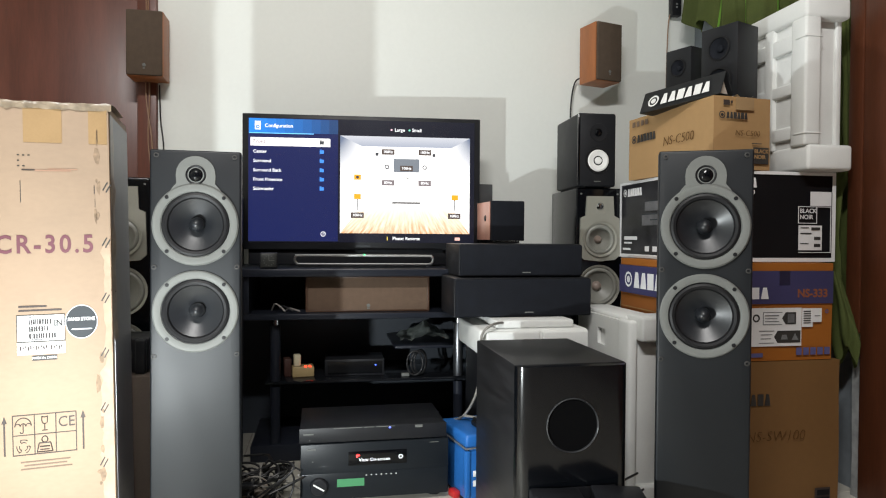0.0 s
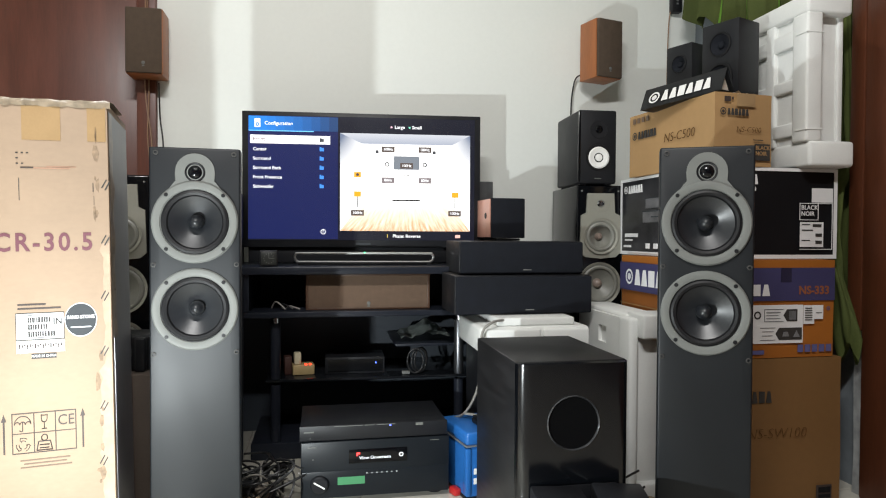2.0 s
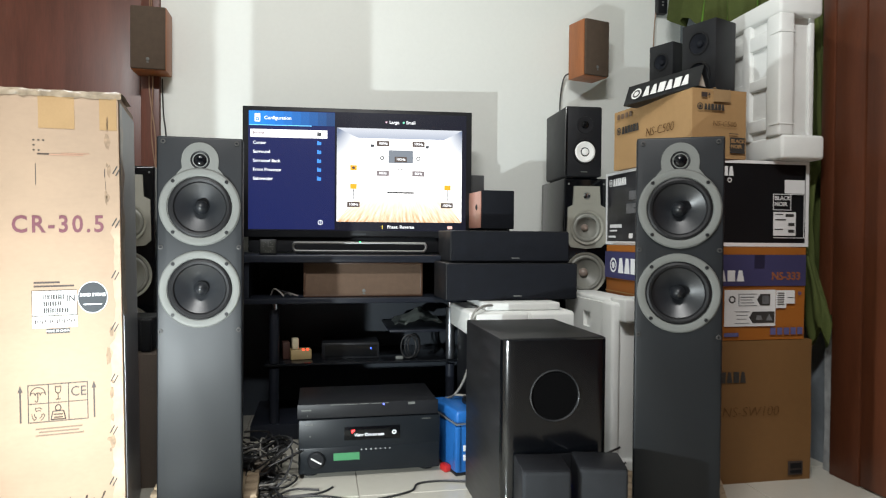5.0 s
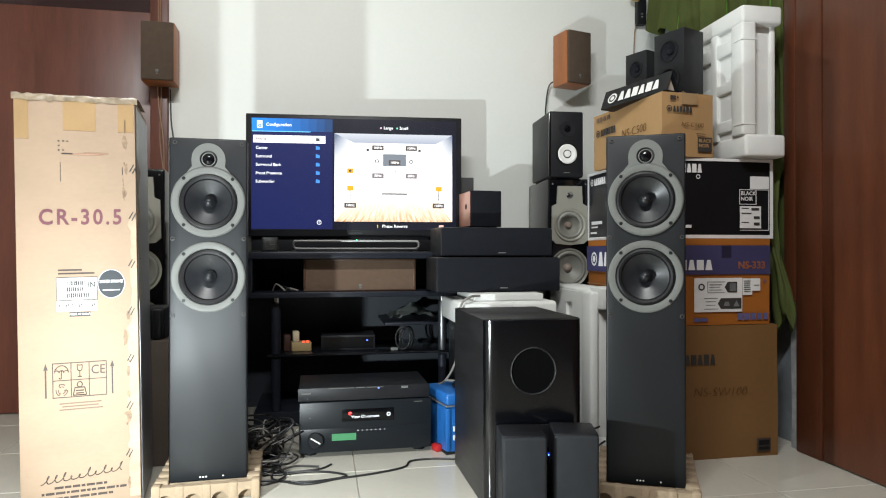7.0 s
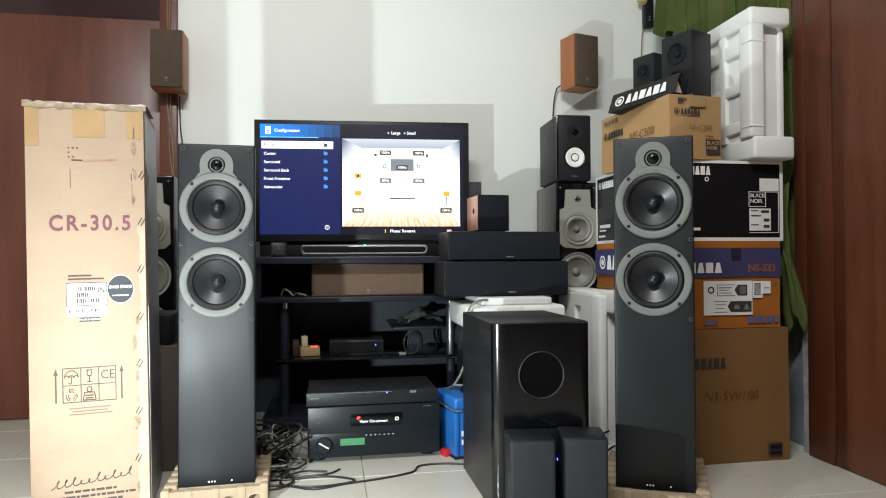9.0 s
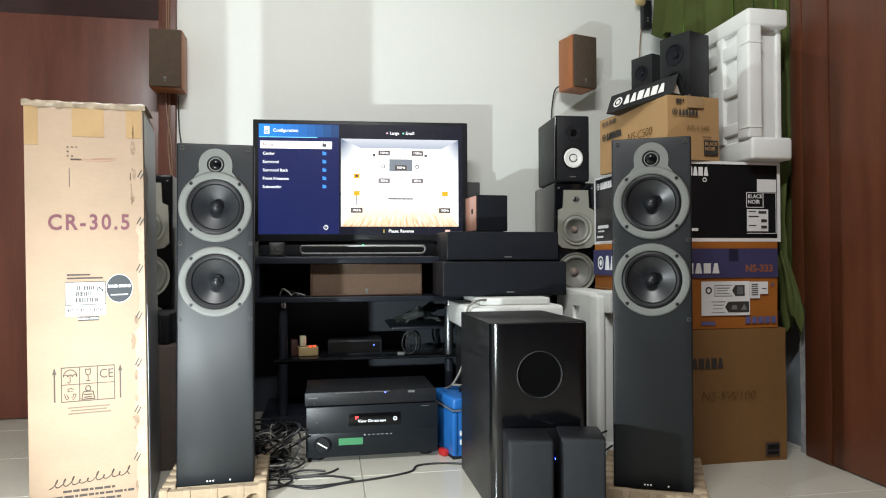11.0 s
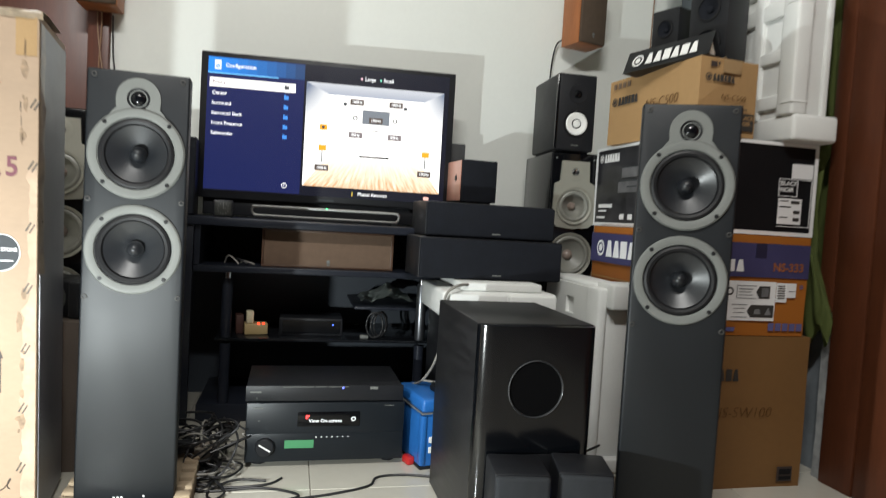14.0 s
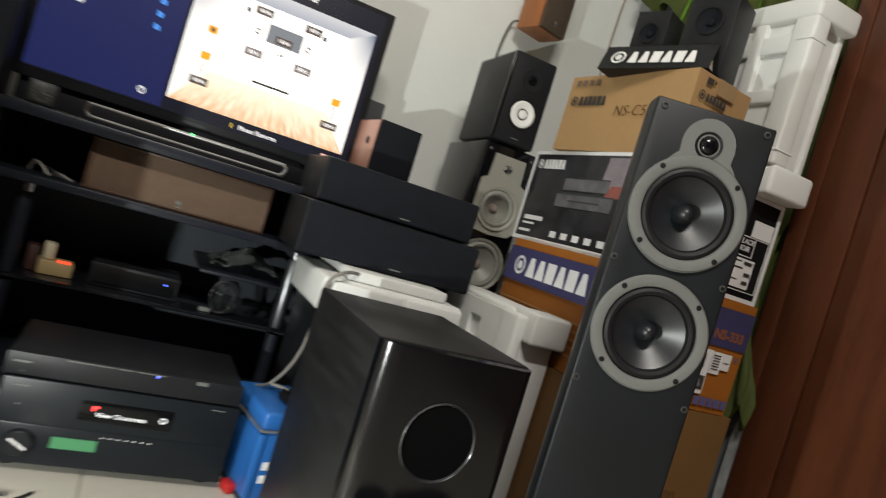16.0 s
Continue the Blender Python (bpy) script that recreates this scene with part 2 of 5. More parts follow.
def cut(ob, holes):
    """Bore round holes (x, z, radius, y0, y1) into a part."""
    for x, z, r, y0, y1 in holes:
        bm = lathe([(0, -y0), (r, -y0), (r, -y1), (0, -y1)], x, 0, z, 48)
        bmesh.ops.recalc_face_normals(bm, faces=bm.faces[:])
        me = bpy.data.meshes.new("bore")
        bm.to_mesh(me)
        bm.free()
        tool = new("bore", me)
        mod = ob.modifiers.new("bore", "BOOLEAN")
        mod.object, mod.operation, mod.solver = tool, "DIFFERENCE", "EXACT"
        tool.parent, tool.matrix_parent_inverse = ob.parent, ob.matrix_parent_inverse
        bpy.context.view_layer.update()
        old = ob.data
        ob.data = bpy.data.meshes.new_from_object(ob.evaluated_get(bpy.context.evaluated_depsgraph_get()))
        ob.modifiers.clear()
        bpy.data.objects.remove(tool)
        ob.data.name = old.name
        ob.data.set_sharp_from_angle(angle=radians(35))
    return ob


def lettering(name, body, size, material, parent, m, align="LEFT", spread=1.0, bold=0.0, shear=0.0):
    """Words that stand in a thing's x-z plane and face its front."""
    cu = bpy.data.curves.new(name, "FONT")
    cu.body, cu.size, cu.align_x, cu.align_y, cu.space_character, cu.offset, cu.shear = body, size, align, "CENTER", spread, bold, shear
    cu.extrude, cu.resolution_u = 0.0003, 3
    tmp = new(name, cu)
    bpy.context.view_layer.update()
    me = bpy.data.meshes.new_from_object(tmp.evaluated_get(bpy.context.evaluated_depsgraph_get()))
    bpy.data.objects.remove(tmp)
    bpy.data.curves.remove(cu)
    me.materials.clear()
    me.materials.append(material)
    ob = new(name, me)
    ob.parent = parent
    ob.matrix_basis = m @ pose(0, 0, 0, 90)
    return ob


def plate(x0, x1, z0, z1, y=-0.0008, t=0.0012, bm=None):
    return bx(x0, x1, y - t / 2, y + t / 2, z0, z1, bm=bm)


def bars(rows, bm=None, y=-0.001):
    """Small printed strips: (x0, x1, z0, z1) each."""
    bm = bm or bmesh.new()
    for r in rows:
        plate(*r, y=y, bm=bm)
    return bm


def emblem(cx, cz, r, width, height, gap):
    """A round mark and seven upright strokes for a maker's lettering."""
    bm = lathe([(0, 0.0016), (r * 0.45, 0.0016)], cx, 0, cz, seg=16)
    lathe([(r * 0.72, 0.0016), (r, 0.0016)], cx, 0, cz, seg=24, bm=bm)
    x = cx + r + gap
    w = width / 6
    for k in range(6):
        lean = (0.22, 0.22, 0.0, 0.22, 0.0, 0.22)[k] * w
        x0 = x + k * w
        prism([(x0, cz - height / 2), (x0 + w * 0.80, cz - height / 2), (x0 + w * 0.80 - lean, cz + height / 2), (x0 + lean, cz + height / 2)], -0.0016, 0, bm)
    return bm


# ---------------------------------------------------------------- the room
XL, XR, YF, YB, ZC = -2.3, 1.72, -2.7, 2.87, 2.85


def wall(name, *b):
    return tagged(part(name, bx(*b), WALL, smooth=False), "plain white painted wall", "wall", kind="structure")


wall("wall_north", -0.6375, XR + 0.15, YB, YB + 0.15, 0, ZC)
wall("wall_north_left", XL - 0.15, -1.6325, YB, YB + 0.15, 0, ZC)
wall("wall_north_over_door", -1.6325, -0.6375, YB, YB + 0.15, 2.16, ZC)
# this stretch of wall is darker and bluer than the white ones
tagged(part("wall_east", bx(XR, XR + 0.15, 1.84, YB, 0, ZC), GREYWALL, smooth=False), "wall beside the cartons in a darker blue-grey", "wall", kind="structure")
# out of view; the dark wood is added to darken what the gloss fronts mirror
tagged(part("wall_east_near", bx(XR, XR + 0.15, YF, 0.86, 0, ZC), DOORR, smooth=False), "unseen wall beside the door, given dark door wood for the reflections", "wall", kind="structure")
wall("wall_east_over_door", XR, XR + 0.15, 0.86, 1.84, 2.12, ZC)
wall("wall_west", XL - 0.15, XL, YF, YB, 0, ZC)
tagged(part("wall_south", bx(XL - 0.15, XR + 0.15, YF - 0.15, YF, 0, ZC), DOORW, smooth=False), "dark wood-clad wall", "wall", kind="structure")
tagged(part("ceiling", bx(XL - 0.15, XR + 0.15, YF - 0.15, YB + 0.15, ZC, ZC + 0.1), CEIL, smooth=False), "plain white ceiling", "ceiling", kind="structure")

door = thing("door_1", pose(-1.1725, YB, 0), "closed red-brown wooden door with a dark upper panel", "door", kind="structure")
part("door_leaf", bx(-0.40, 0.462, 0.02, 0.06, 0.005, 1.757, 0.002), DOORW, door)
part("upper_panel", bx(-0.40, 0.462, 0.035, 0.06, 1.757, 2.08), DARKGLASS, door, "dark glossy upper panel")
part("lintel", bx(-0.46, 0.535, -0.025, 0.10, 2.08, 2.16, 0.004), DOORW, door)
for x in (-0.46, 0.462):
    part("jamb", bx(x, x + 0.073, -0.025, 0.10, 0, 2.08, 0.004), DOORW, door)
tagged(part("wall_behind_door", bx(-1.7, -0.6, YB + 0.2, YB + 0.25, 0, 2.3), DARKGLASS), "dark wall behind the door", "wall", kind="structure")

rdoor = thing("door_2", pose(1.66, 1.84, 0), "closed orange-brown wooden door beside stacked cartons", "door", kind="structure")
part("door_post", bx(0.0, 0.10, -0.13, -0.012, 0, 2.10, 0.004), DOORR, rdoor)
part("architrave", bx(-0.002, 0.057, -0.010, 0.045, 0.52, 2.10, 0.004), DOORR, rdoor)
part("door_leaf", bx(0.002, 0.055, -0.90, -0.135, 0.005, 2.06, 0.003), DOORR, rdoor)
part("lintel", bx(0.0, 0.10, -0.98, -0.012, 2.063, 2.12, 0.004), DOORR, rdoor)
part("door_post", bx(0.0, 0.10, -0.98, -0.903, 0, 2.06, 0.004), DOORR, rdoor)
part("bolt_head", lathe([(0, 0.004), (0.004, 0.003), (0.005, 0)], 0, 0, 0, seg=12, axis="x"), CHROME, rdoor).matrix_basis = pose(0.010, -0.20, 0.66, 0, 0, 180)
part("wall_behind", bx(0.14, 0.18, -1.0, 0.0, 0, 2.2), DOORW, rdoor)
bm = bx(1.675, 1.722, 1.832, 1.868, 0, 1.9, 0.0)
bmesh.ops.subdivide_edges(bm, edges=bm.edges[:], cuts=14, use_grid_fill=True)
for v in bm.verts:
    v.co.y += 0.012 * noise.noise(v.co * 9)
    v.co.x += 0.010 * noise.noise(v.co * 13 + Vector((3, 1, 2)))
tagged(part("trim", bm, PLASTER), "chipped grey plaster edge beside the door post", "trim", kind="structure")

# ---------------------------------------------------------------- loudspeaker parts


def driver(parent, cx, cz, y, R, r, ring=SILVER, cone=CONE, plug=True, screws=4, turn=45):
    """A woofer whose front stands at y: frame, rubber surround, cone and plug."""
    part("woofer_frame", lathe([(R, 0), (R, 0.003), (R - 0.003, 0.006), (r + 0.012, 0.007), (r + 0.004, 0.004), (r + 0.002, -0.002)], cx, y, cz, 56), ring, parent, "satin silver woofer frame" if ring is SILVER else "")
    part("surround", lathe([(r + 0.003, -0.002), (r, 0.003), (r - 0.005, 0.005), (r - 0.011, 0.003), (r - 0.014, -0.003)], cx, y, cz, 48), RUBBER if plug else SILVERCONE, parent)
    part("cone", lathe([(r - 0.013, -0.003), (r * 0.6, -0.014), (r * 0.28, -0.027), (r * 0.2, -0.03)], cx, y, cz, 48), cone, parent)
    if plug:
        part("phase_plug", lathe([(r * 0.24, -0.030), (r * 0.23, -0.016), (r * 0.17, -0.004), (r * 0.08, 0.002), (0, 0.004)], cx, y, cz, 28), CONE, parent, "dark glossy phase plug")
    else:
        part("dust_cap", lathe([(r * 0.27, -0.028), (r * 0.24, -0.018), (r * 0.14, -0.011), (0, -0.009)], cx, y, cz, 28), CAPPINK, parent, "pinkish silver dust cap")
    for k in range(screws):
        a = radians(turn + 360 * k / screws)
        q = (R + r) / 2 + 0.004
        part("screw", lathe([(0.0050, 0.006), (0.0044, 0.0080), (0, 0.0083)], cx + q * math.cos(a), y, cz + q * math.sin(a), 12), RUBBER, parent)


def tower_speaker(m, label):
    H, W, D = 0.972, 0.211, 0.30
    t = thing("tower_speaker", m, label, "loudspeaker", "pair of tower speakers")
    bm = bx(-W / 2 + 0.002, W / 2 - 0.002, 0.05, D, 0, H - 0.002, 0.0)
    bmesh.ops.subdivide_edges(bm, edges=[e for e in bm.edges if abs(e.verts[0].co.y - e.verts[1].co.y) > 0.1], cuts=7)
    for v in bm.verts:
        v.co.x *= 1 - 0.55 * max(0.0, (v.co.y - 0.05) / 0.25) ** 1.25
    part("cabinet", bm, VINYL, t, "dark ash vinyl cabinet with curved tapering sides", angle=50)
    baffle = part("baffle", bx(-W / 2, W / 2, 0, 0.05, 0, H, 0.005, 3), BAFFLE, t, "charcoal satin front baffle")
    bores = [(0, H - 0.181, 0.079, -0.02, 0.048), (0, H - 0.394, 0.079, -0.02, 0.048)]
    cut(baffle, bores)
    poly = []
    R, r, d = 0.1005, 0.046, 0.121
    for k in range(120):
        a = 2 * math.pi * k / 120
        s = math.sin(a)
        rad = R
        off = abs(math.atan2(math.sin(a - math.pi / 2), math.cos(a - math.pi / 2)))
        if math.sin(off) * d < r and off < 1:
            rad = max(R, d * math.cos(off) + math.sqrt(r * r - (d * math.sin(off)) ** 2))
        elif off < 0.62:
            rad = R + 0.010 * (1 - (off - 0.39) / 0.23)
        poly.append((rad * math.cos(a), H - 0.181 + rad * s))
    trim = part("trim_plate", prism(poly, -0.004, 0.001), SILVER, t, "silver keyhole trim plate round tweeter and woofer")
    cut(trim, bores[:1])
    driver(t, 0, H - 0.181, -0.003, 0.1000, 0.077)
    driver(t, 0, H - 0.394, 0.0, 0.1005, 0.077)
    part("tweeter_ring", lathe([(0.024, 0.004), (0.023, 0.006), (0.019, 0.004), (0.018, 0.001)], 0, 0, H - 0.060, 32), RUBBER, t)
    part("tweeter_dome", lathe([(0.018, 0.001), (0.015, 0.007), (0.009, 0.011), (0, 0.0125)], 0, 0, H - 0.060, 28), PIANO, t, "dark glossy tweeter dome")
    for x, z in ((-0.090, 0.014), (0.090, 0.014), (-0.096, 0.285), (0.096, 0.285), (-0.096, 0.502), (0.096, 0.502)):
        part("grille_socket", lathe([(0.0062, 0.0), (0.0062, 0.002), (0.0035, 0.0025), (0.003, -0.002), (0, -0.002)], x, 0, H - z, 14), INK, t)
    for x in (-0.022, -0.014, -0.006, 0.04):
        part("badge_dot", lathe([(0, 0.002), (0.0024, 0.001), (0.0025, 0)], x, 0, 0.012, 8), WHITE, t)
    return t


LT = tower_speaker(pose(-0.287, 1.755, 0.047, 0, 0, 3), "tall charcoal tower speaker standing on a moulded pulp tray")
RT = copy_thing(LT, pose(0.911, 1.486, 0.050, 0, 0, -26))


def pulp_tray(m):
    t = thing("packing_tray", m, "beige moulded pulp packing tray under a tower speaker", "tray", "pulp trays")
    W, D, H = 0.305, 0.37, 0.046
    bm = bx(-W / 2 + 0.03, W / 2 - 0.03, 0.045, D - 0.03, 0.004, H, 0.004)
    part("tray_floor", bm, PULP, t)
    top, n = H + 0.006, 4
    pts = [(-W / 2, 0.0), (-W / 2, top), (W / 2, top), (W / 2, 0.0)]
    step = W / n
    for k in range(n - 1, -1, -1):
        c = -W / 2 + (k + 0.5) * step
        pts += [(c + 0.024 * math.cos(q), 0.030 * math.sin(q) ** 0.7) for q in [math.pi * (0.02 + 0.96 * i / 10) for i in range(11)]]
    bm = prism(pts, -0.006, 0.016)
    for k in range(n + 1):
        c = max(-W / 2 + 0.012, min(W / 2 - 0.012, -W / 2 + k * step))
        bx(c - 0.013, c + 0.013, -0.010, 0.020, 0, top + (0.006 if k in (0, n) else 0.002), 0.006, bm=bm)
    bx(-W / 2 + 0.01, W / 2 - 0.01, 0.020, 0.034, 0.0, H - 0.010, 0.004, bm=bm)
    part("front_rim", bm, PULP, t)
    for s in (-1, 1):
        bm = bmesh.new()
        for k in range(6):
            y = 0.032 + k * (D - 0.04) / 6
            bx(min(s * (W / 2 - 0.04), s * W / 2), max(s * (W / 2 - 0.04), s * W / 2), y, y + 0.036, 0, H + 0.012, 0.006, bm=bm)
        bx(min(s * (W / 2 - 0.008), s * W / 2), max(s * (W / 2 - 0.008), s * W / 2), 0.02, D, 0, H + 0.006, 0.003, bm=bm)
        part("side_rim", bm, PULP, t)
    return t


TR1 = pulp_tray(pose(-0.285, 1.715, 0.0, 0, 0, 3) @ Matrix.Diagonal((0.93, 1, 1, 1)))
TR2 = copy_thing(TR1, pose(0.891, 1.450, 0.004, 0, 0, -28))

# ---------------------------------------------------------------- tall carton
BW, BH, BD = 0.335, 1.105, 0.30
carton = thing("tall_carton", pose(-0.594, 1.690, 0.003, 0, -1.0, 8.5) @ Matrix.Diagonal((0.852, 1, 1, 1)), "tall worn kraft carton with printed letters and torn wrap", "carton")
bm = bx(-BW / 2, BW / 2, 0, BD, 0, BH, 0.004)
part("body", bm, CARD, carton)
# thin sheet over the right side, darker and greyer than the kraft body
part("wrapped_side", bx(BW / 2 + 0.0005, BW / 2 + 0.003, 0.012, BD - 0.01, 0.01, BH - 0.02), SIDEGREY, carton, "dark grey carton side")
bm = bmesh.new()
NX = 24
rows = []
for j, (yy, zz) in enumerate(((-0.003, BH - 0.014), (-0.005, BH - 0.004), (-0.002, BH + 0.003), (0.05, BH + 0.006), (0.2, BH + 0.006))):
    rows.append([bm.verts.new((-BW / 2 - 0.004 + (BW + 0.012) * k / NX, yy + 0.005 * noise.noise(Vector((k * 0.9, j * 2.1, 1))), zz + 0.004 * noise.noise(Vector((k * 0.8, j * 1.3, 5))))) for k in range(NX + 1)])
for p, q in zip(rows, rows[1:]):
    for k in range(NX):
        bm.faces.new((p[k], p[k + 1], q[k + 1], q[k]))
part("torn_wrap", bm, WRAP, carton, "crumpled clear plastic wrap")
bm = bmesh.new()
rows = []
for j in range(16):
    z = BH - 0.02 - j * 0.035
    rows.append([bm.verts.new((BW / 2 + 0.004 + 0.012 * (k > 0) * abs(noise.noise(Vector((j * 0.7, k, 2)))), -0.004 + 0.02 * k, z + 0.006 * noise.noise(Vector((j, k, 9))))) for k in range(3)])
for p, q in zip(rows, rows[1:]):
    for k in range(2):
        bm.faces.new((p[k], p[k + 1], q[k + 1], q[k]))
part("loose_wrap_edge", bm, WRAP, carton)
for x0, x1, z0 in ((-0.165, -0.128, 0.115), (-0.035, 0.055, 0.090), (0.118, 0.163, 0.09)):
    part("packing_tape", plate(x0, x1, BH - z0, BH - 0.005, y=-0.0008), TAPE, carton, "glossy brown packing tape")
lettering("model_letters", "CR-30.5", 0.057, MAROON, carton, pose(-0.106, -0.0014, 0.784), spread=1.24, bold=0.0011)
part("small_stamp", bars([(-0.05 + 0.012 * (k % 3), -0.045 + 0.012 * (k % 3), 0.985 - 0.012 * (k // 3), 0.9875 - 0.012 * (k // 3)) for k in (0, 1, 2, 3, 6, 7)] + [(-0.045, -0.0435, 0.88, 0.93)]), INK, carton)
part("pink_streak", bars([(-0.01, 0.075, 0.951, 0.954), (0.02, 0.09, 0.955, 0.957)]), PINKMARK, carton)
for b in ((-0.04, -0.01, 0.952, 0.955), (0.128, 0.13, 0.90, 0.92), (0.13, 0.131, 0.87, 0.89)):
    part("brown_streak", plate(*b, y=-0.001), BROWNINK, carton)
for k in range(7):
    bm = bars([(0.131, 0.134, 0.0, 0.022), (0.140, 0.143, 0.0, 0.022)])
    part("staple", bm, INK, carton).matrix_basis = pose(0.022 - 0.004 * k, 0, 0.905 - 0.128 * k, 0, 0, 0) @ pose(0.137, 0, 0.01) @ pose(0, 0, 0, 0, 32, 0) @ pose(-0.137, 0, -0.01)
edge = [(0.1655, 0.03 + 0.0175 * k) for k in range(44)] + [(0.136 - 0.012 * noise.noise(Vector((k * 0.7, 3, 1))) + (0.012 if k > 26 else 0), 0.03 + 0.0175 * k) for k in reversed(range(44))]
part("worn_edge", prism(edge, -0.0010, 0.0), mat("worn_kraft", (0.36, 0.26, 0.185), 0.8, var=0.25, scale=14, bump=0.5, fine=60), carton, "scuffed carton edge")
random.seed(5)
for k in range(15):
    z = 0.06 + 0.47 * random.random() ** 0.9 if k > 5 else 0.85 + 0.22 * random.random()
    x = 0.128 + 0.012 * random.random()
    w, h = 0.003 + 0.006 * random.random(), 0.004 + 0.02 * random.random()
    poly = [(x + w * math.cos(a) * (0.6 + 0.6 * random.random()), z + h * math.sin(a) * (0.6 + 0.6 * random.random())) for a in (0, 1.0, 2.1, 3.1, 4.2, 5.2)]
    part("tear", prism(poly, -0.0014, 0.0), TEARTAN, carton)
part("caption_print", bars([(-0.055, 0.01, 0.644, 0.648), (-0.055, 0.045, 0.635, 0.639)]), BROWNINK, carton)
part("barcode_label", plate(-0.060, 0.052, 0.566, 0.627), PAPER, carton, "white barcode label")
random.seed(3)
bm = bmesh.new()
for r0, x0, x1 in ((0.611, -0.032, 0.018), (0.595, -0.032, 0.012), (0.579, -0.032, 0.026)):
    x = x0
    while x < x1:
        w = 0.002 + 0.003 * random.random()
        plate(x, x + w, r0 - 0.006, r0 + 0.006, y=-0.0018, bm=bm)
        x += w + 0.001 + 0.0018 * random.random()
bars([(-0.033, -0.022, 0.621, 0.623), (-0.04, 0.02, 0.57, 0.5715)], bm, y=-0.0018)
bars([(-0.060, 0.052, 0.6255, 0.6272), (-0.060, 0.052, 0.5655, 0.5675), (-0.0605, -0.0588, 0.566, 0.627), (0.0508, 0.0525, 0.566, 0.627)], bm, y=-0.0018)
part("barcode", bm, INK, carton)
lettering("country_letters", "IN", 0.021, INK, carton, pose(0.026, -0.0024, 0.606), bold=0.0006)
lettering("mark_letters", "CE", 0.009, INK, carton, pose(0.030, -0.0020, 0.593))
part("serial_label", plate(-0.060, 0.052, 0.537, 0.5645), PAPER, carton, "white serial label")
bm = bmesh.new()
for k in range(17):
    bars([(-0.054 + k * 0.006, -0.0505 + k * 0.006, 0.5465 + 0.003 * (k % 3), 0.5575 - 0.002 * (k % 2))], bm, y=-0.0018)
part("serial_bars", bm, BROWNINK, carton)
part("origin_strip", plate(-0.026, 0.032, 0.523, 0.5345), INK, carton)
lettering("origin_letters", "MADE IN CHINA", 0.0078, PAPER, carton, pose(0.003, -0.0018, 0.5288), "CENTER")
part("round_sticker", lathe([(0, 0.0016), (0.0385, 0.0016), (0.0385, 0)], 0.092, 0, 0.607, 40), GREYSEAL, carton, "round dark grey colour sticker")
part("sticker_rim", lathe([(0.0372, 0.0020), (0.0388, 0.0020), (0.0388, 0.0006)], 0.092, 0, 0.607, 40), PAPER, carton)
lettering("colour_letters", "SAND STONE", 0.0108, PAPER, carton, pose(0.092, -0.0022, 0.613), "CENTER", bold=0.0003)
part("sticker_line", bars([(0.068, 0.116, 0.589, 0.5915)], y=-0.0020), PAPER, carton)
bm = bars([(-0.076, 0.074, 0.4, 0.4022), (-0.076, 0.074, 0.355, 0.3568), (-0.076, 0.074, 0.31, 0.3122)])
for x in (-0.076, -0.026, 0.024, 0.0722):
    plate(x, x + 0.0022, 0.31, 0.402, bm=bm)
part("symbol_grid", bm, BROWNINK, carton)
for x in (-0.094, 0.090):
    part("arrow", prism([(x - 0.002, 0.312), (x + 0.002, 0.312), (x + 0.002, 0.385), (x + 0.006, 0.385), (x, 0.402), (x - 0.006, 0.385), (x - 0.002, 0.385)], -0.0014, 0), BROWNINK, carton)


def stroke(rows, r=0.0012):
    """Printed lines along rows of (x, z) points."""
    bm = bmesh.new()
    for row in rows:
        tube([(x, -0.0008, z) for x, z in row], r, 3, 5, bm)
    return bm


def arc(cx, cz, r, a0, a1, n=8):
    return [(cx + r * math.cos(radians(a0 + (a1 - a0) * k / n)), cz + r * math.sin(radians(a0 + (a1 - a0) * k / n))) for k in range(n + 1)]


part("umbrella_symbol", stroke([arc(-0.051, 0.376, 0.019, 5, 175), arc(-0.0637, 0.376, 0.0063, 0, 180, 4), arc(-0.051, 0.376, 0.0063, 0, 180, 4), arc(-0.0383, 0.376, 0.0063, 0, 180, 4), [(-0.051, 0.382), (-0.051, 0.366)] + arc(-0.0545, 0.364, 0.0035, 0, -180, 4)]), BROWNINK, carton)
part("glass_symbol", stroke([[(-0.008, 0.395), (-0.0075, 0.386)] + arc(-0.001, 0.385, 0.0065, 180, 360, 6) + [(0.0055, 0.386), (0.006, 0.395)], [(-0.008, 0.395), (-0.001, 0.3935), (0.006, 0.395)], [(-0.001, 0.378), (-0.001, 0.364)], [(-0.007, 0.3635), (0.005, 0.3635)]]), BROWNINK, carton)
lettering("mark_letters", "CE", 0.034, BROWNINK, carton, pose(0.030, -0.0014, 0.379))
rows = []
for k in range(3):
    a = 90 + 120 * k
    rows.append(arc(-0.051, 0.330, 0.0155, a - 38, a + 20, 5))
    rows.append(arc(-0.051, 0.330, 0.0095, a - 42, a + 24, 5))
    tip = arc(-0.051, 0.330, 0.0125, a + 34, a + 36, 1)[0]
    rows += [[arc(-0.051, 0.330, 0.0175, a + 20, a + 21, 1)[0], tip], [arc(-0.051, 0.330, 0.0072, a + 24, a + 25, 1)[0], tip]]
part("recycling_symbol", stroke(rows, 0.0010), BROWNINK, carton)
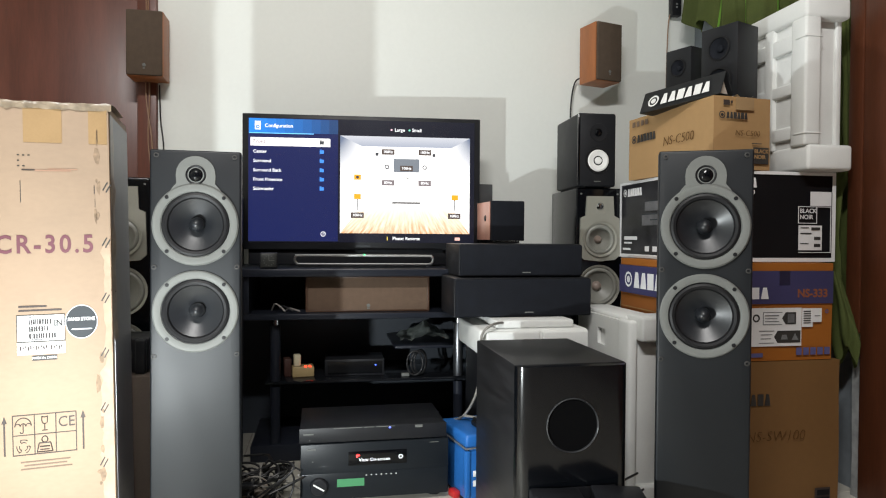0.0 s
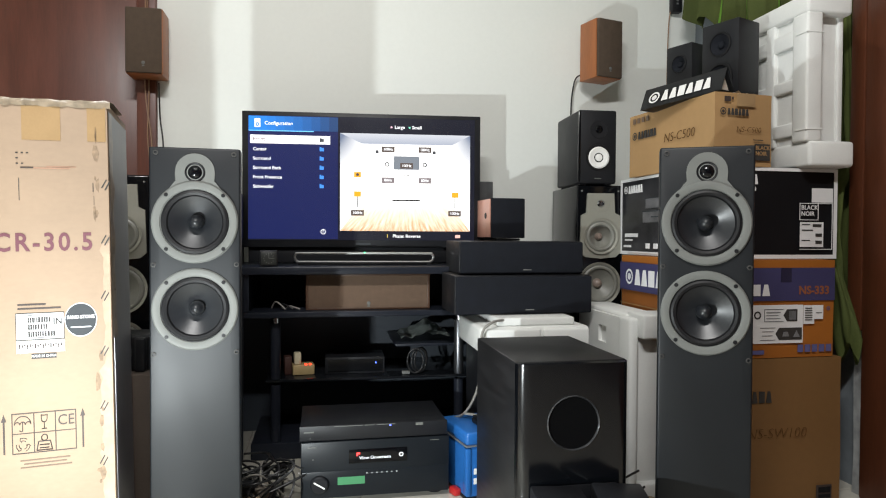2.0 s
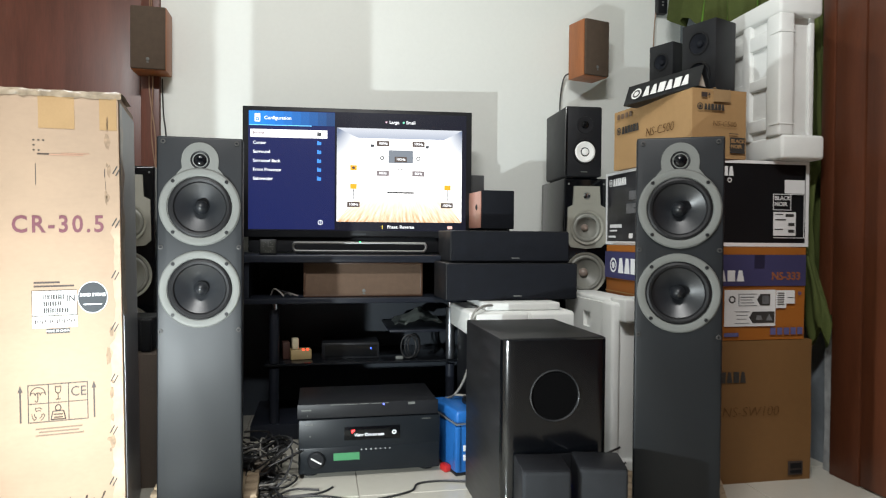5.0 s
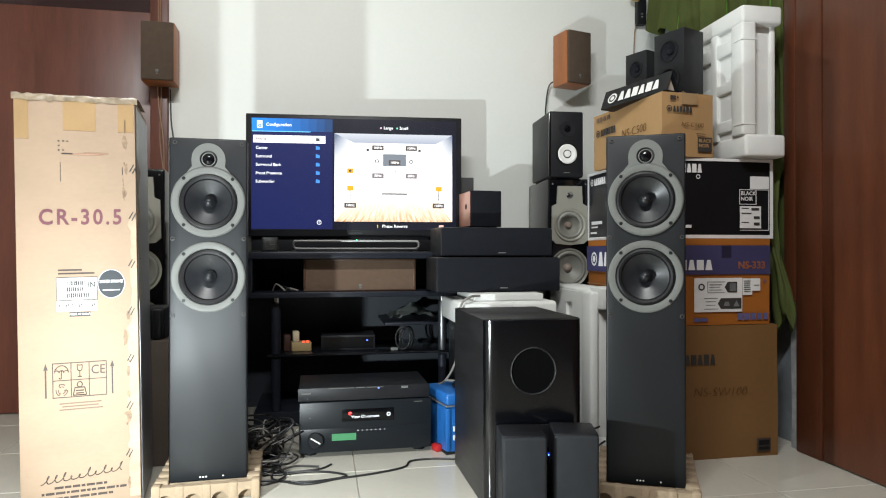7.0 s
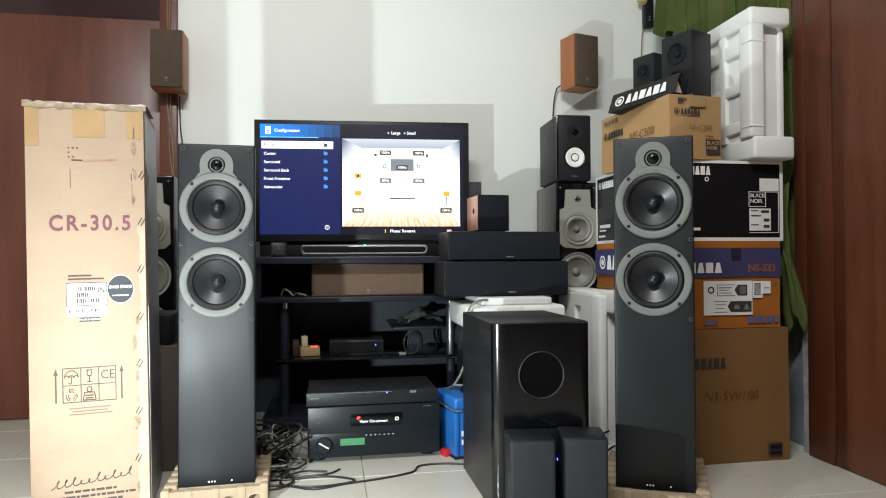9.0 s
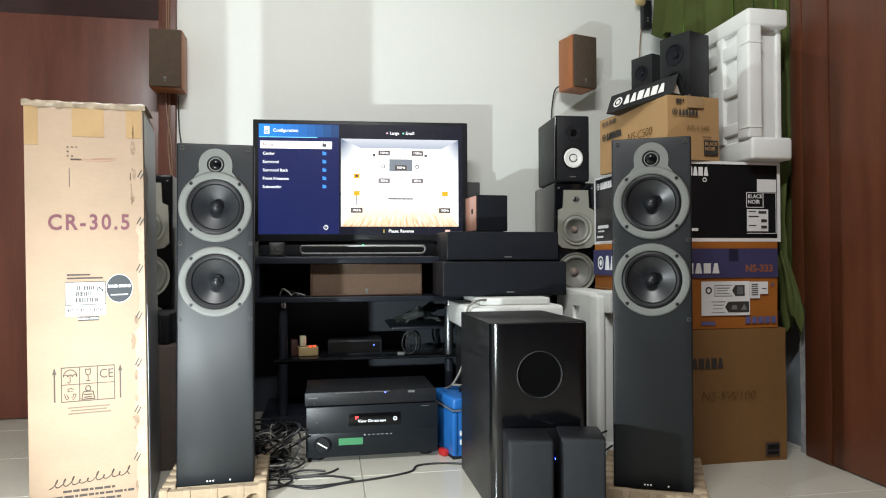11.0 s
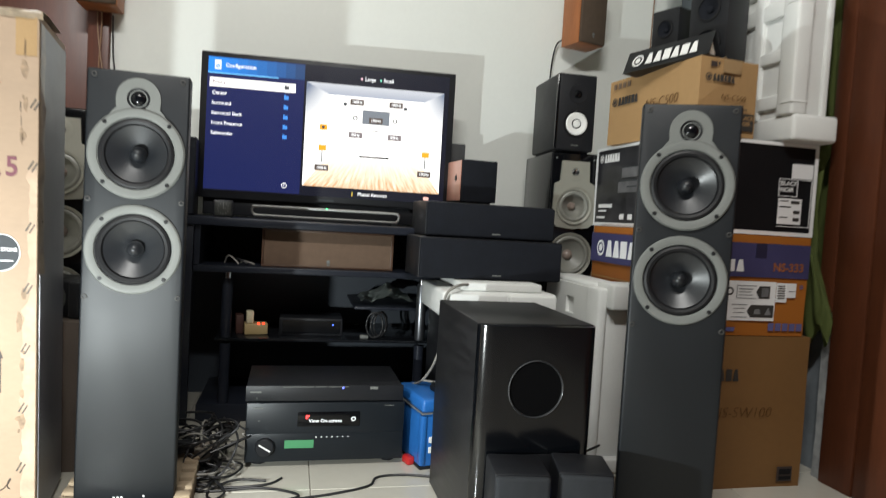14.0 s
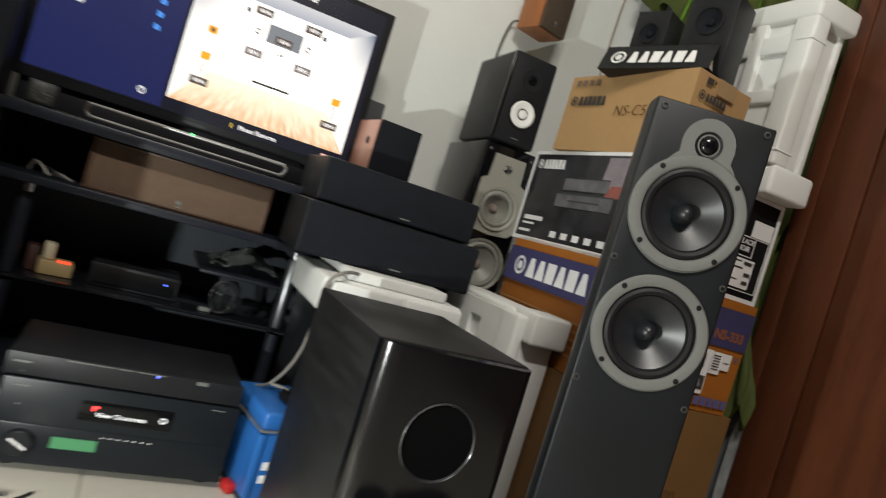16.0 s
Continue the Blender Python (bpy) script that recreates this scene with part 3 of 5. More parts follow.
part("weight_symbol", stroke([[(-0.020, 0.315), (0.017, 0.315)], [(0.017, 0.315), (0.012, 0.335)], [(0.012, 0.335), (-0.015, 0.335)], [(-0.015, 0.335), (-0.020, 0.315)], [(-0.013, 0.327), (0.010, 0.327)], [(-0.012, 0.320), (0.009, 0.320)], arc(-0.0015, 0.343, 0.007, 0, 360, 12)], 0.0014), BROWNINK, carton)
part("caption_print", bars([(-0.058, 0.058, 0.293, 0.296), (-0.05, 0.05, 0.285, 0.288), (-0.058, 0.062, 0.277, 0.28)]), FADEDINK, carton)
tall = {0: 2.0, 1: 1.9, 2: 2.1, 5: 2.2, 7: 2.0, 9: 2.1}
wave = []
for k in range(91):
    q = 2 * math.pi * k / 9 
    lift = tall.get(k // 9, 1.0) * 0.0055 * (1 - math.cos(q))
    wave.append((-0.112 + 0.0025 * k + 0.006 * math.sin(q) + 0.5 * lift, -0.001, 0.086 + 0.0002 * k + lift))
bm = tube(wave, 0.0012, 2, 5)
part("maker_mark", bm, BROWNINK, carton)
bm = bmesh.new()
for r0, x0, x1 in ((0.075, -0.075, 0.07), (0.061, -0.11, 0.125), (0.047, -0.085, 0.09)):
    x = x0
    while x < x1:
        w = 0.006 + 0.02 * random.random()
        bars([(x, min(x + w, x1), r0 - 0.0029, r0 + 0.0029)], bm)
        x += w + 0.004
part("address_print", bm, BROWNINK, carton)

# ---------------------------------------------------------------- television
tv = thing("television", pose(0.172, 2.635, 0.697, 0, 0, -3.8), "slim black flat television showing a blue settings page", "television")
TZ = 0.066
part("housing", bx(-0.457, 0.457, 0.0, 0.045, TZ, TZ + 0.515, 0.004), BLACK, tv)
part("bezel", bx(-0.459, 0.459, -0.006, 0.002, TZ - 0.002, TZ + 0.517, 0.003), BLACK, tv, "thin black bezel")
SCR2 = glow("screen_black", (0.004, 0.005, 0.013), 1.0)
SX0, SX1, SZ0, SZ1 = -0.436, 0.436, TZ + 0.026, TZ + 0.502
part("screen", bx(SX0, SX1, -0.0075, -0.005, SZ0, SZ1), SCR2, tv, "lit screen")
Y = -0.0080


def lit(name, x0, x1, z0, z1, col, strength=1.0, y=Y):
    strength *= 1.15
    return part(name, bx(x0, x1, y - 0.0003, y + 0.0003, z0, z1), glow(name + "_light", col, strength), tv)


lit("menu_panel", SX0, -0.098, SZ0 + 0.004, SZ1 - 0.002, (0.0065, 0.0105, 0.062))
for k in range(10):
    lit("title_bar", -0.434 + 0.0336 * k, -0.434 + 0.0336 * (k + 1), SZ1 - 0.058, SZ1 - 0.004, (0.012, 0.17 * (1 - k / 11) + 0.010, 0.58 * (1 - k / 10.5) + 0.04), 1.0, Y - 0.0006)
lit("title_rule", -0.434, -0.19, SZ1 - 0.061, SZ1 - 0.058, (0.15, 0.5, 0.9), 1.0, Y - 0.0008)
WHITELIT = glow("white_text_light", (0.85, 0.87, 0.92), 1.0)
BLUELIT = glow("blue_icon_light", (0.05, 0.24, 0.75), 1.0)
DARKLIT = glow("dark_icon_light", (0.05, 0.055, 0.065), 1.0)
ORANGELIT = glow("orange_icon_light", (0.85, 0.34, 0.02), 1.0)


def says(body, x, z, size, material=WHITELIT, align="LEFT", y=Y - 0.0012):
    return lettering("screen_letters", body, size, material, tv, pose(x, y, z), align, bold=0.0003)


part("speaker_icon", bx(-0.412, -0.390, Y - 0.0012, Y - 0.0008, SZ1 - 0.047, SZ1 - 0.014), WHITELIT, tv)
part("speaker_icon_ring", lathe([(0.003, 0.0), (0.007, 0.0)], -0.401, Y - 0.0014, SZ1 - 0.036, 20), BLUELIT, tv)
says("Configuration", -0.375, SZ1 - 0.031, 0.019)
lit("highlight", -0.428, -0.128, SZ1 - 0.108, SZ1 - 0.076, (0.88, 0.88, 0.90), 1.0, Y - 0.0006)
says("Front", -0.418, SZ1 - 0.092, 0.020, glow("pale_text_light", (0.14, 0.09, 0.11)))
for k, w in enumerate(("Center", "Surround", "Surround Back", "Front Presence", "Subwoofer")):
    says(w, -0.418, SZ1 - 0.130 - 0.0355 * k, 0.0175)
for k in range(6):
    bm = bx(-0.168, -0.152, Y - 0.0012, Y - 0.0008, SZ1 - 0.099 - 0.0355 * k, SZ1 - 0.086 - 0.0355 * k)
    bx(-0.168, -0.161, Y - 0.0012, Y - 0.0008, SZ1 - 0.0855 - 0.0355 * k, SZ1 - 0.083 - 0.0355 * k, bm=bm)
    part("folder_icon", bm, BLUELIT if k else DARKLIT, tv)
part("help_icon", lathe([(0.0075, 0), (0.0100, 0)], -0.154, Y - 0.001, SZ0 + 0.032, 24), WHITELIT, tv)
says("?", -0.154, SZ0 + 0.032, 0.015, align="CENTER")
says("Large", 0.120, SZ1 - 0.036, 0.018)
says("Small", 0.188, SZ1 - 0.036, 0.018)
part("option_dot", lathe([(0, 0), (0.004, 0)], 0.108, Y - 0.001, SZ1 - 0.036, 12), glow("pink_dot_light", (0.8, 0.5, 0.6)), tv)
part("option_dot", lathe([(0, 0), (0.004, 0)], 0.178, Y - 0.001, SZ1 - 0.036, 12), glow("green_dot_light", (0.2, 0.7, 0.5)), tv)
says("Phase: Reverse", 0.168, SZ0 + 0.016, 0.018, align="CENTER")
part("phase_mark", bx(0.092, 0.095, Y - 0.0012, Y - 0.0008, SZ0 + 0.009, SZ0 + 0.023), glow("yellow_mark_light", (0.8, 0.6, 0.1)), tv)
part("corner_icon", bx(0.360, 0.380, Y - 0.0012, Y - 0.0008, SZ0 + 0.010, SZ0 + 0.022), glow("pink_icon_light", (0.8, 0.45, 0.4)), tv)
PX0, PX1, PZ0, PZ1 = -0.090, 0.418, SZ0 + 0.036, SZ1 - 0.062
WX0, WX1, WZ0, WZ1 = PX0 + 0.085, PX1 - 0.075, PZ0 + 0.105, PZ1 - 0.040


def shown(name, low, high, build):
    """A lit picture area whose colour runs from low to high by the number that build() makes of the place."""
    m = bpy.data.materials.new(name)
    m.use_nodes = True
    n, l = m.node_tree.nodes, m.node_tree.links
    tc, sep = n.new("ShaderNodeTexCoord"), n.new("ShaderNodeSeparateXYZ")
    l.new(tc.outputs["Object"], sep.inputs[0])

    def calc(op, *args):
        q = n.new("ShaderNodeMath")
        q.operation = op
        for k, a in enumerate(args):
            if isinstance(a, (int, float)):
                q.inputs[k].default_value = a
            else:
                l.new(a, q.inputs[k])
        return q.outputs[0]

    def streak(u, v, scale):
        q, c = n.new("ShaderNodeTexNoise"), n.new("ShaderNodeCombineXYZ")
        q.inputs["Scale"].default_value, q.inputs["Detail"].default_value = scale, 3
        l.new(u, c.inputs[0])
        l.new(v, c.inputs[1])
        l.new(c.outputs[0], q.inputs["Vector"])
        return q.outputs["Fac"]

    ramp = n.new("ShaderNodeValToRGB")
    ramp.color_ramp.elements[0].color, ramp.color_ramp.elements[1].color = (*low, 1), (*high, 1)
    l.new(build(calc, streak, sep.outputs[0], sep.outputs[2]), ramp.inputs["Fac"])
    b = n["Principled BSDF"]
    b.inputs["Base Color"].default_value, b.inputs["Roughness"].default_value = (0.01, 0.01, 0.01, 1), 0.25
    l.new(ramp.outputs["Color"], b.inputs["Emission Color"])
    b.inputs["Emission Strength"].default_value = 1.2
    return m


def area(name, pts, material, y=Y):
    bm = bmesh.new()
    bm.faces.new([bm.verts.new((x, y, z)) for x, z in pts])
    return part(name, bm, material, tv)


MIDX = (WX0 + WX1) / 2


def ceiling_tone(calc, streak, x, z):
    return calc("DIVIDE", calc("SUBTRACT", PZ1, z), PZ1 - WZ1)


def side_tone(calc, streak, x, z):
    out = calc("DIVIDE", calc("SUBTRACT", calc("ABSOLUTE", calc("SUBTRACT", x, MIDX)), (WX1 - WX0) / 2), 0.08)
    up = calc("DIVIDE", calc("SUBTRACT", z, WZ1 - 0.13), 0.15)
    dark = calc("MULTIPLY", calc("MAXIMUM", up, 0.0), calc("ADD", calc("MULTIPLY", out, 0.75), 0.25))
    return calc("SUBTRACT", 1.0, dark)


def floor_tone(calc, streak, x, z):
    far = calc("DIVIDE", calc("SUBTRACT", z, PZ0), WZ0 - PZ0)
    fan = calc("DIVIDE", calc("SUBTRACT", x, MIDX), calc("SUBTRACT", WZ0 + 0.16, z))
    grain = streak(calc("MULTIPLY", fan, 26.0), calc("MULTIPLY", z, 22.0), 1.0)
    base = calc("ADD", calc("MULTIPLY", far, 0.75), 0.30)
    return calc("ADD", base, calc("MULTIPLY", calc("SUBTRACT", grain, 0.45), calc("SUBTRACT", 2.2, calc("MULTIPLY", far, 1.9))))


area("picture_ceiling", [(PX0, PZ1), (PX1, PZ1), (WX1, WZ1), (WX0, WZ1)], shown("picture_ceiling_light", (0.40, 0.42, 0.47), (0.25, 0.28, 0.35), ceiling_tone))
area("picture_back_wall", [(WX0, WZ1), (WX1, WZ1), (WX1, WZ0), (WX0, WZ0)], glow("picture_back_wall_light", (0.97, 0.97, 0.98), 1.15))
SIDETONE = shown("picture_side_light", (0.11, 0.14, 0.21), (0.76, 0.77, 0.79), side_tone)
area("picture_side_wall", [(PX0, PZ1), (WX0, WZ1), (WX0, WZ0), (PX0, PZ0)], SIDETONE)
area("picture_side_wall", [(PX1, PZ1), (WX1, WZ1), (WX1, WZ0), (PX1, PZ0)], SIDETONE)
area("picture_floor", [(PX0, PZ0), (PX1, PZ0), (WX1, WZ0), (WX0, WZ0)], shown("picture_floor_light", (0.44, 0.19, 0.055), (0.78, 0.68, 0.56), floor_tone))
PCX = (WX0 + WX1) / 2 - 0.002
lit("picture_display", PCX - 0.050, PCX + 0.050, WZ1 - 0.098, WZ1 - 0.046, (0.14, 0.16, 0.19), 1.0, Y - 0.0008)
lit("picture_bench", PCX - 0.055, PCX + 0.055, WZ0 + 0.012, WZ0 + 0.018, (0.02, 0.02, 0.02), 1.0, Y - 0.0008)
for x, z in ((-0.072, -0.020), (0.072, -0.020), (-0.072, -0.140), (0.072, -0.140), (0.0, -0.083), (-0.190, -0.268), (0.190, -0.268)):
    lit("value_box", PCX + x - 0.025, PCX + x + 0.025, WZ1 + z - 0.0108, WZ1 + z + 0.0108, (0.07, 0.055, 0.05) if z > -0.1 or z < -0.2 else (0.16, 0.14, 0.15), 1.0, Y - 0.0010)
    says("100Hz" if z > -0.1 or z < -0.2 else "80Hz", PCX + x, WZ1 + z, 0.014, WHITELIT, "CENTER", Y - 0.0020)
says("2.0m", PCX, WZ1 - 0.121, 0.012, DARKLIT, "CENTER")
for x in (-0.115, 0.108):
    part("mini_speaker", bx(PCX + x - 0.006, PCX + x + 0.006, Y - 0.0012, Y - 0.0008, WZ1 - 0.036, WZ1 - 0.024), DARKLIT, tv)
    part("mini_speaker_ring", lathe([(0.005, 0), (0.009, 0)], PCX + x * 0.66, Y - 0.001, WZ1 - 0.078, 16), DARKLIT, tv)
for x, z in ((-0.190, -0.120), (-0.190, -0.195), (0.192, -0.195)):
    part("orange_speaker", bx(PCX + x - 0.013, PCX + x + 0.013, Y - 0.0012, Y - 0.0008, WZ1 + z - 0.010, WZ1 + z + 0.010), ORANGELIT, tv)
    if z < -0.15:
        part("speaker_stalk", bx(PCX + x - 0.002, PCX + x + 0.001, Y - 0.0012, Y - 0.0008, WZ1 + z - 0.052, WZ1 + z - 0.010), DARKLIT, tv)
    else:
        part("orange_speaker_cone", lathe([(0, 0), (0.006, 0)], PCX + x, Y - 0.0016, WZ1 + z, 14), DARKLIT, tv)
part("maker_plate", bx(-0.028, 0.028, -0.0085, -0.006, TZ + 0.008, TZ + 0.016), GREYSEAL, tv, "small dull maker's plate")
loop = [(-0.25, 0.020), (-0.245, 0.035), (-0.2, 0.038), (0.2, 0.038), (0.245, 0.035), (0.25, 0.020), (0.24, 0.008), (0.2, 0.006), (-0.2, 0.006), (-0.24, 0.008), (-0.25, 0.020)]
part("stand_loop", tube([(x * 1.03 + 0.006, -0.10, z + 0.005) for x, z in loop], 0.0050, 4, 8), SATIN, tv, "polished metal stand bar")
# black board added to darken the gap below the set and hide the pale wall
part("dark_gap_board", bx(-0.44, 0.44, 0.015, 0.045, 0.004, TZ + 0.01, 0.004), BLACK, tv)
part("stand_base", bx(-0.24, 0.24, -0.10, 0.12, 0.0, 0.006, 0.002), BLACK, tv)
part("power_light", lathe([(0, 0.003), (0.003, 0.001), (0.003, 0)], 0.006, -0.104, 0.047, 10), glow("green_light", (0.05, 0.9, 0.25), 3), tv, "green power light")

# ---------------------------------------------------------------- television stand
st = thing("tv_stand", pose(0.185, 2.42, 0), "black laminate television stand with open shelves and bright columns", "tv stand")
part("top_shelf", bx(-0.62, 0.62, 0.0, 0.44, 0.668, 0.696, 0.004), STANDM, st)
part("middle_shelf", bx(-0.44, 0.44, 0.01, 0.42, 0.515, 0.536, 0.003), STANDM, st)
part("lower_shelf", bx(-0.37, 0.40, 0.06, 0.42, 0.276, 0.286, 0.003), SMOKED, st, "smoked glass shelf")
part("side_shelf", bx(0.10, 0.40, 0.08, 0.42, 0.392, 0.402, 0.002), STANDM, st)
part("front_panel", bx(-0.598, -0.442, 0.012, 0.030, 0.0, 0.667, 0.002), STANDM, st, "plain black front panel")
part("plinth", bx(-0.42, 0.42, 0.05, 0.42, 0.0, 0.06, 0.003), STANDM, st)
part("back_panel", bx(-0.60, 0.60, 0.422, 0.438, 0.0, 0.667), mat("dull_navy_board", (0.032, 0.040, 0.052), 0.6, var=0.2, scale=4, bump=0.1), st)
for x in (-0.44, 0.42):
    part("divider", bx(x, x + 0.018, 0.02, 0.42, 0.537, 0.667), STANDM, st)
for x in (-0.62, 0.60):
    part("side_panel", bx(x, x + 0.02, 0.03, 0.42, 0.0, 0.667, 0.002), STANDM, st)
for x in (-0.335, 0.340):
    # the right column's highlight is put into its paler metal; the left stays dark
    c = part("column", lathe([(0.016, 0.287), (0.018, 0.30), (0.018, 0.485), (0.016, 0.49)], x, 0.075, 0, 24, "z"), COLUMN if x > 0 else STANDM, st, "glossy metal column")
    part("cap", lathe([(0.0, 0.514), (0.012, 0.514), (0.013, 0.49), (0.017, 0.489), (0, 0.489)], x, 0.075, 0, 20, "z"), CHROME, c, "chrome cap")
    part("column", lathe([(0.018, 0.06), (0.018, 0.268)], x, 0.075, 0, 20, "z"), STANDM, st)

cen = thing("centre_speaker", pose(0.183, 2.475, 0.537), "low centre speaker with taupe cloth grille on a shelf", "loudspeaker")
part("cabinet", bx(-0.226, 0.226, 0.015, 0.19, 0, 0.129, 0.003), BLACK, cen)
part("grille", bx(-0.224, 0.224, 0, 0.016, 0.002, 0.127, 0.006, 3), CENTCLOTH, cen, "taupe cloth grille")
for b in ((-0.226, 0.226, 0.0, 0.006), (-0.226, 0.226, 0.123, 0.129), (-0.226, -0.217, 0.006, 0.123), (0.217, 0.226, 0.006, 0.123)):
    part("grille_frame", bx(b[0], b[1], -0.003, 0.012, b[2], b[3], 0.001), mat("dark_walnut", (0.07, 0.035, 0.02), 0.4), cen)
part("badge", bars([(-0.005, 0.005, 0.009, 0.014)], lathe([(0, 0.003), (0.006, 0.002), (0.007, 0)], 0, 0, 0.022, 16)), SILVER, cen, "round silver badge")

ck = thing("desk_clock", pose(-0.170, 2.445, 0.697, 0, 0, 6), "small square grey desk clock before the television", "clock")
part("case", bx(-0.031, 0.031, 0, 0.03, 0, 0.056, 0.004), BLACK, ck)
part("dial", bx(-0.026, 0.026, -0.002, 0.001, 0.005, 0.051, 0.001), mat("olive_dial", (0.020, 0.022, 0.020), 0.4), ck)
for k in range(12):
    part("hour_mark", plate(-0.0012, 0.0012, 0.0155, 0.0195, y=-0.0028), SILVER, ck).matrix_basis = pose(0, 0, 0.028, 0, 30 * k, 0)
part("pointer", bars([(-0.001, 0.001, 0.028, 0.046), (0.0, 0.015, 0.027, 0.029)], y=-0.003), SILVER, ck)

stb = thing("set_top_box", pose(0.137, 2.545, 0.287, 0, 0, -1), "small dark set-top box with a blue light", "set-top box")
part("case", bx(-0.112, 0.112, 0, 0.15, 0, 0.062, 0.004), BLACK, stb)
part("front_window", bx(-0.10, 0.104, -0.002, 0.001, 0.008, 0.054), PIANO, stb)
part("blue_light", lathe([(0, 0.004), (0.0026, 0.002)], 0.078, 0, 0.040, 10), glow("blue_led", (0.05, 0.12, 1.0), 4), stb)

nb = thing("small_box", pose(-0.108, 2.56, 0.287, 0, 0, 10), "small reddish-brown box beside the power strip", "box")
part("case", bx(-0.014, 0.012, 0.0, 0.05, 0.0, 0.066, 0.003), mat("red_brown_card", (0.055, 0.020, 0.014), 0.6), nb)
lc = thing("loose_cable", pose(-0.165, 2.475, 0.537), "short pale cable ends lying on the stand shelf", "cable")
for k, (x, h) in enumerate(((0.0, 0.028), (0.028, 0.020), (0.052, 0.012))):
    part("wire", tube([(x, 0.05, 0.004), (x + 0.012, 0.03, h), (x + 0.03, 0.01, 0.8 * h), (x + 0.05, 0.0, 0.004)], 0.0032), GREYCABLE if k != 1 else CABLE, lc)
ad = thing("power_strip", pose(-0.052, 2.545, 0.287, 0, 0, 8), "tan power strip with a plug and glowing red switches", "power strip")
part("block", bx(-0.040, 0.040, 0, 0.06, 0, 0.038, 0.004), mat("tan_plastic", (0.42, 0.31, 0.15), 0.5, var=0.1, bump=0.03), ad)
part("plug", bx(-0.034, -0.008, 0.008, 0.045, 0.0385, 0.082, 0.005), CREAM, ad, "pale plug")
for x in (0.004, 0.020):
    part("switch", bx(x, x + 0.009, -0.001, 0.016, 0.036, 0.041, 0.001), glow("red_switch", (1.0, 0.05, 0.02), 2), ad, "glowing red switch")

pp = thing("plastic_bag", pose(0.405, 2.53, 0.403), "crumpled pale plastic bag lying on a stand shelf", "bag")
bm = bmesh.new()
g = [[bm.verts.new((-0.095 + 0.19 * i / 14, 0.16 * j / 8, 0.012 + 0.055 * max(0, 1 - abs(i - 8) / 9) * (0.4 + 0.6 * j / 8) + 0.014 * noise.noise(Vector((i * 0.5, j * 0.6, 0))))) for i in range(15)] for j in range(9)]
for j in range(8):
    for i in range(14):
        bm.faces.new((g[j][i], g[j][i + 1], g[j + 1][i + 1], g[j + 1][i]))
bmesh.ops.solidify(bm, geom=bm.faces[:], thickness=0.010)
part("sheet", bm, mat("pale_film", (0.55, 0.60, 0.57), 0.3, var=0.2, scale=20, bump=0.5), pp)

cl = thing("coiled_cable", pose(0.36, 2.50, 0.287), "loose black cable loops on the stand shelf", "cable")
for k in range(3):
    part("loop", tube([(0.03 * math.cos(a) + 0.006 * k, 0.01 * k, 0.05 + 0.045 * math.sin(a)) for a in [2 * math.pi * q / 10 for q in range(11)]], 0.0035), CABLE, cl).matrix_basis = pose(0.012 * k, 0, 0, 0, 0, 15 * k)
part("connector", bx(-0.05, -0.02, 0, 0.02, 0.0, 0.012, 0.003), SILVER, cl)

bs = thing("black_speaker", pose(-0.345, 2.50, 0.697, 0, 0, 4), "plain black bookshelf speaker beside the television", "loudspeaker")
part("cabinet", bx(-0.075, 0.075, 0.012, 0.2, 0, 0.262, 0.003), BLACK, bs)
part("grille", bx(-0.073, 0.073, 0, 0.013, 0.003, 0.259, 0.005), CLOTH, bs)

# receiver and player on the floor
av = thing("av_receiver", pose(0.180, 2.055, 0.0, 0, 0, 0.5) @ Matrix.Diagonal((1.045, 1, 1, 1)), "wide black receiver with lit display standing on the floor", "receiver")
part("case", bx(-0.214, 0.214, 0.012, 0.34, 0.018, 0.186, 0.003), BLACK, av)
part("front_panel", bx(-0.216, 0.216, 0, 0.013, 0.016, 0.187, 0.004), mat("blue_black_panel", (0.009, 0.0115, 0.0145), 0.36, var=0.1, spec=0.25), av)
part("lower_flap", bx(-0.213, 0.213, -0.002, 0.001, 0.018, 0.098, 0.002), mat("blue_black_flap", (0.010, 0.0125, 0.0155), 0.32, var=0.1, spec=0.25), av)
for x in (-0.18, 0.18):
    part("foot", lathe([(0, 0), (0.02, 0), (0.022, 0.018), (0, 0.018)], x, 0.05, 0, 20, "z"), BLACK, av)
part("knob", lathe([(0.026, 0), (0.025, 0.014), (0.022, 0.017), (0, 0.017)], -0.164, 0, 0.062, 32), BLACK, av)
part("knob_mark", bx(-0.018, 0.018, -0.0005, 0.0005, -0.0022, 0.0022), WHITE, av, "bright knob pointer").matrix_basis = pose(-0.164, -0.0178, 0.062, 0, 33, 0)
part("display", bx(-0.08, 0.09, -0.003, 0.001, 0.118, 0.160, 0.001), PIANO, av, "black display window")
lettering("display_letters", "View On-screen", 0.0138, glow("display_light", (0.75, 0.80, 0.85), 1.6), av, pose(-0.050, -0.0036, 0.134))
part("red_icon", bars([(-0.058, -0.048, 0.146, 0.151), (-0.058, -0.054, 0.141, 0.147)], y=-0.0036), glow("red_icon_light", (1.0, 0.05, 0.05), 2.5), av)
part("volume_icon", lathe([(0.0045, 0.004), (0.0072, 0.004)], 0.072, 0, 0.139, 6), glow("icon_light", (0.7, 0.75, 0.8), 1.4), av)
part("green_label", bx(-0.112, -0.034, -0.004, -0.002, 0.056, 0.079), GREENLCD, av, "green paper label")
part("front_buttons", bars([(-0.03 + 0.0145 * k, -0.026 + 0.0145 * k, 0.086, 0.0885) for k in range(7)], y=-0.003), WHITE, av)
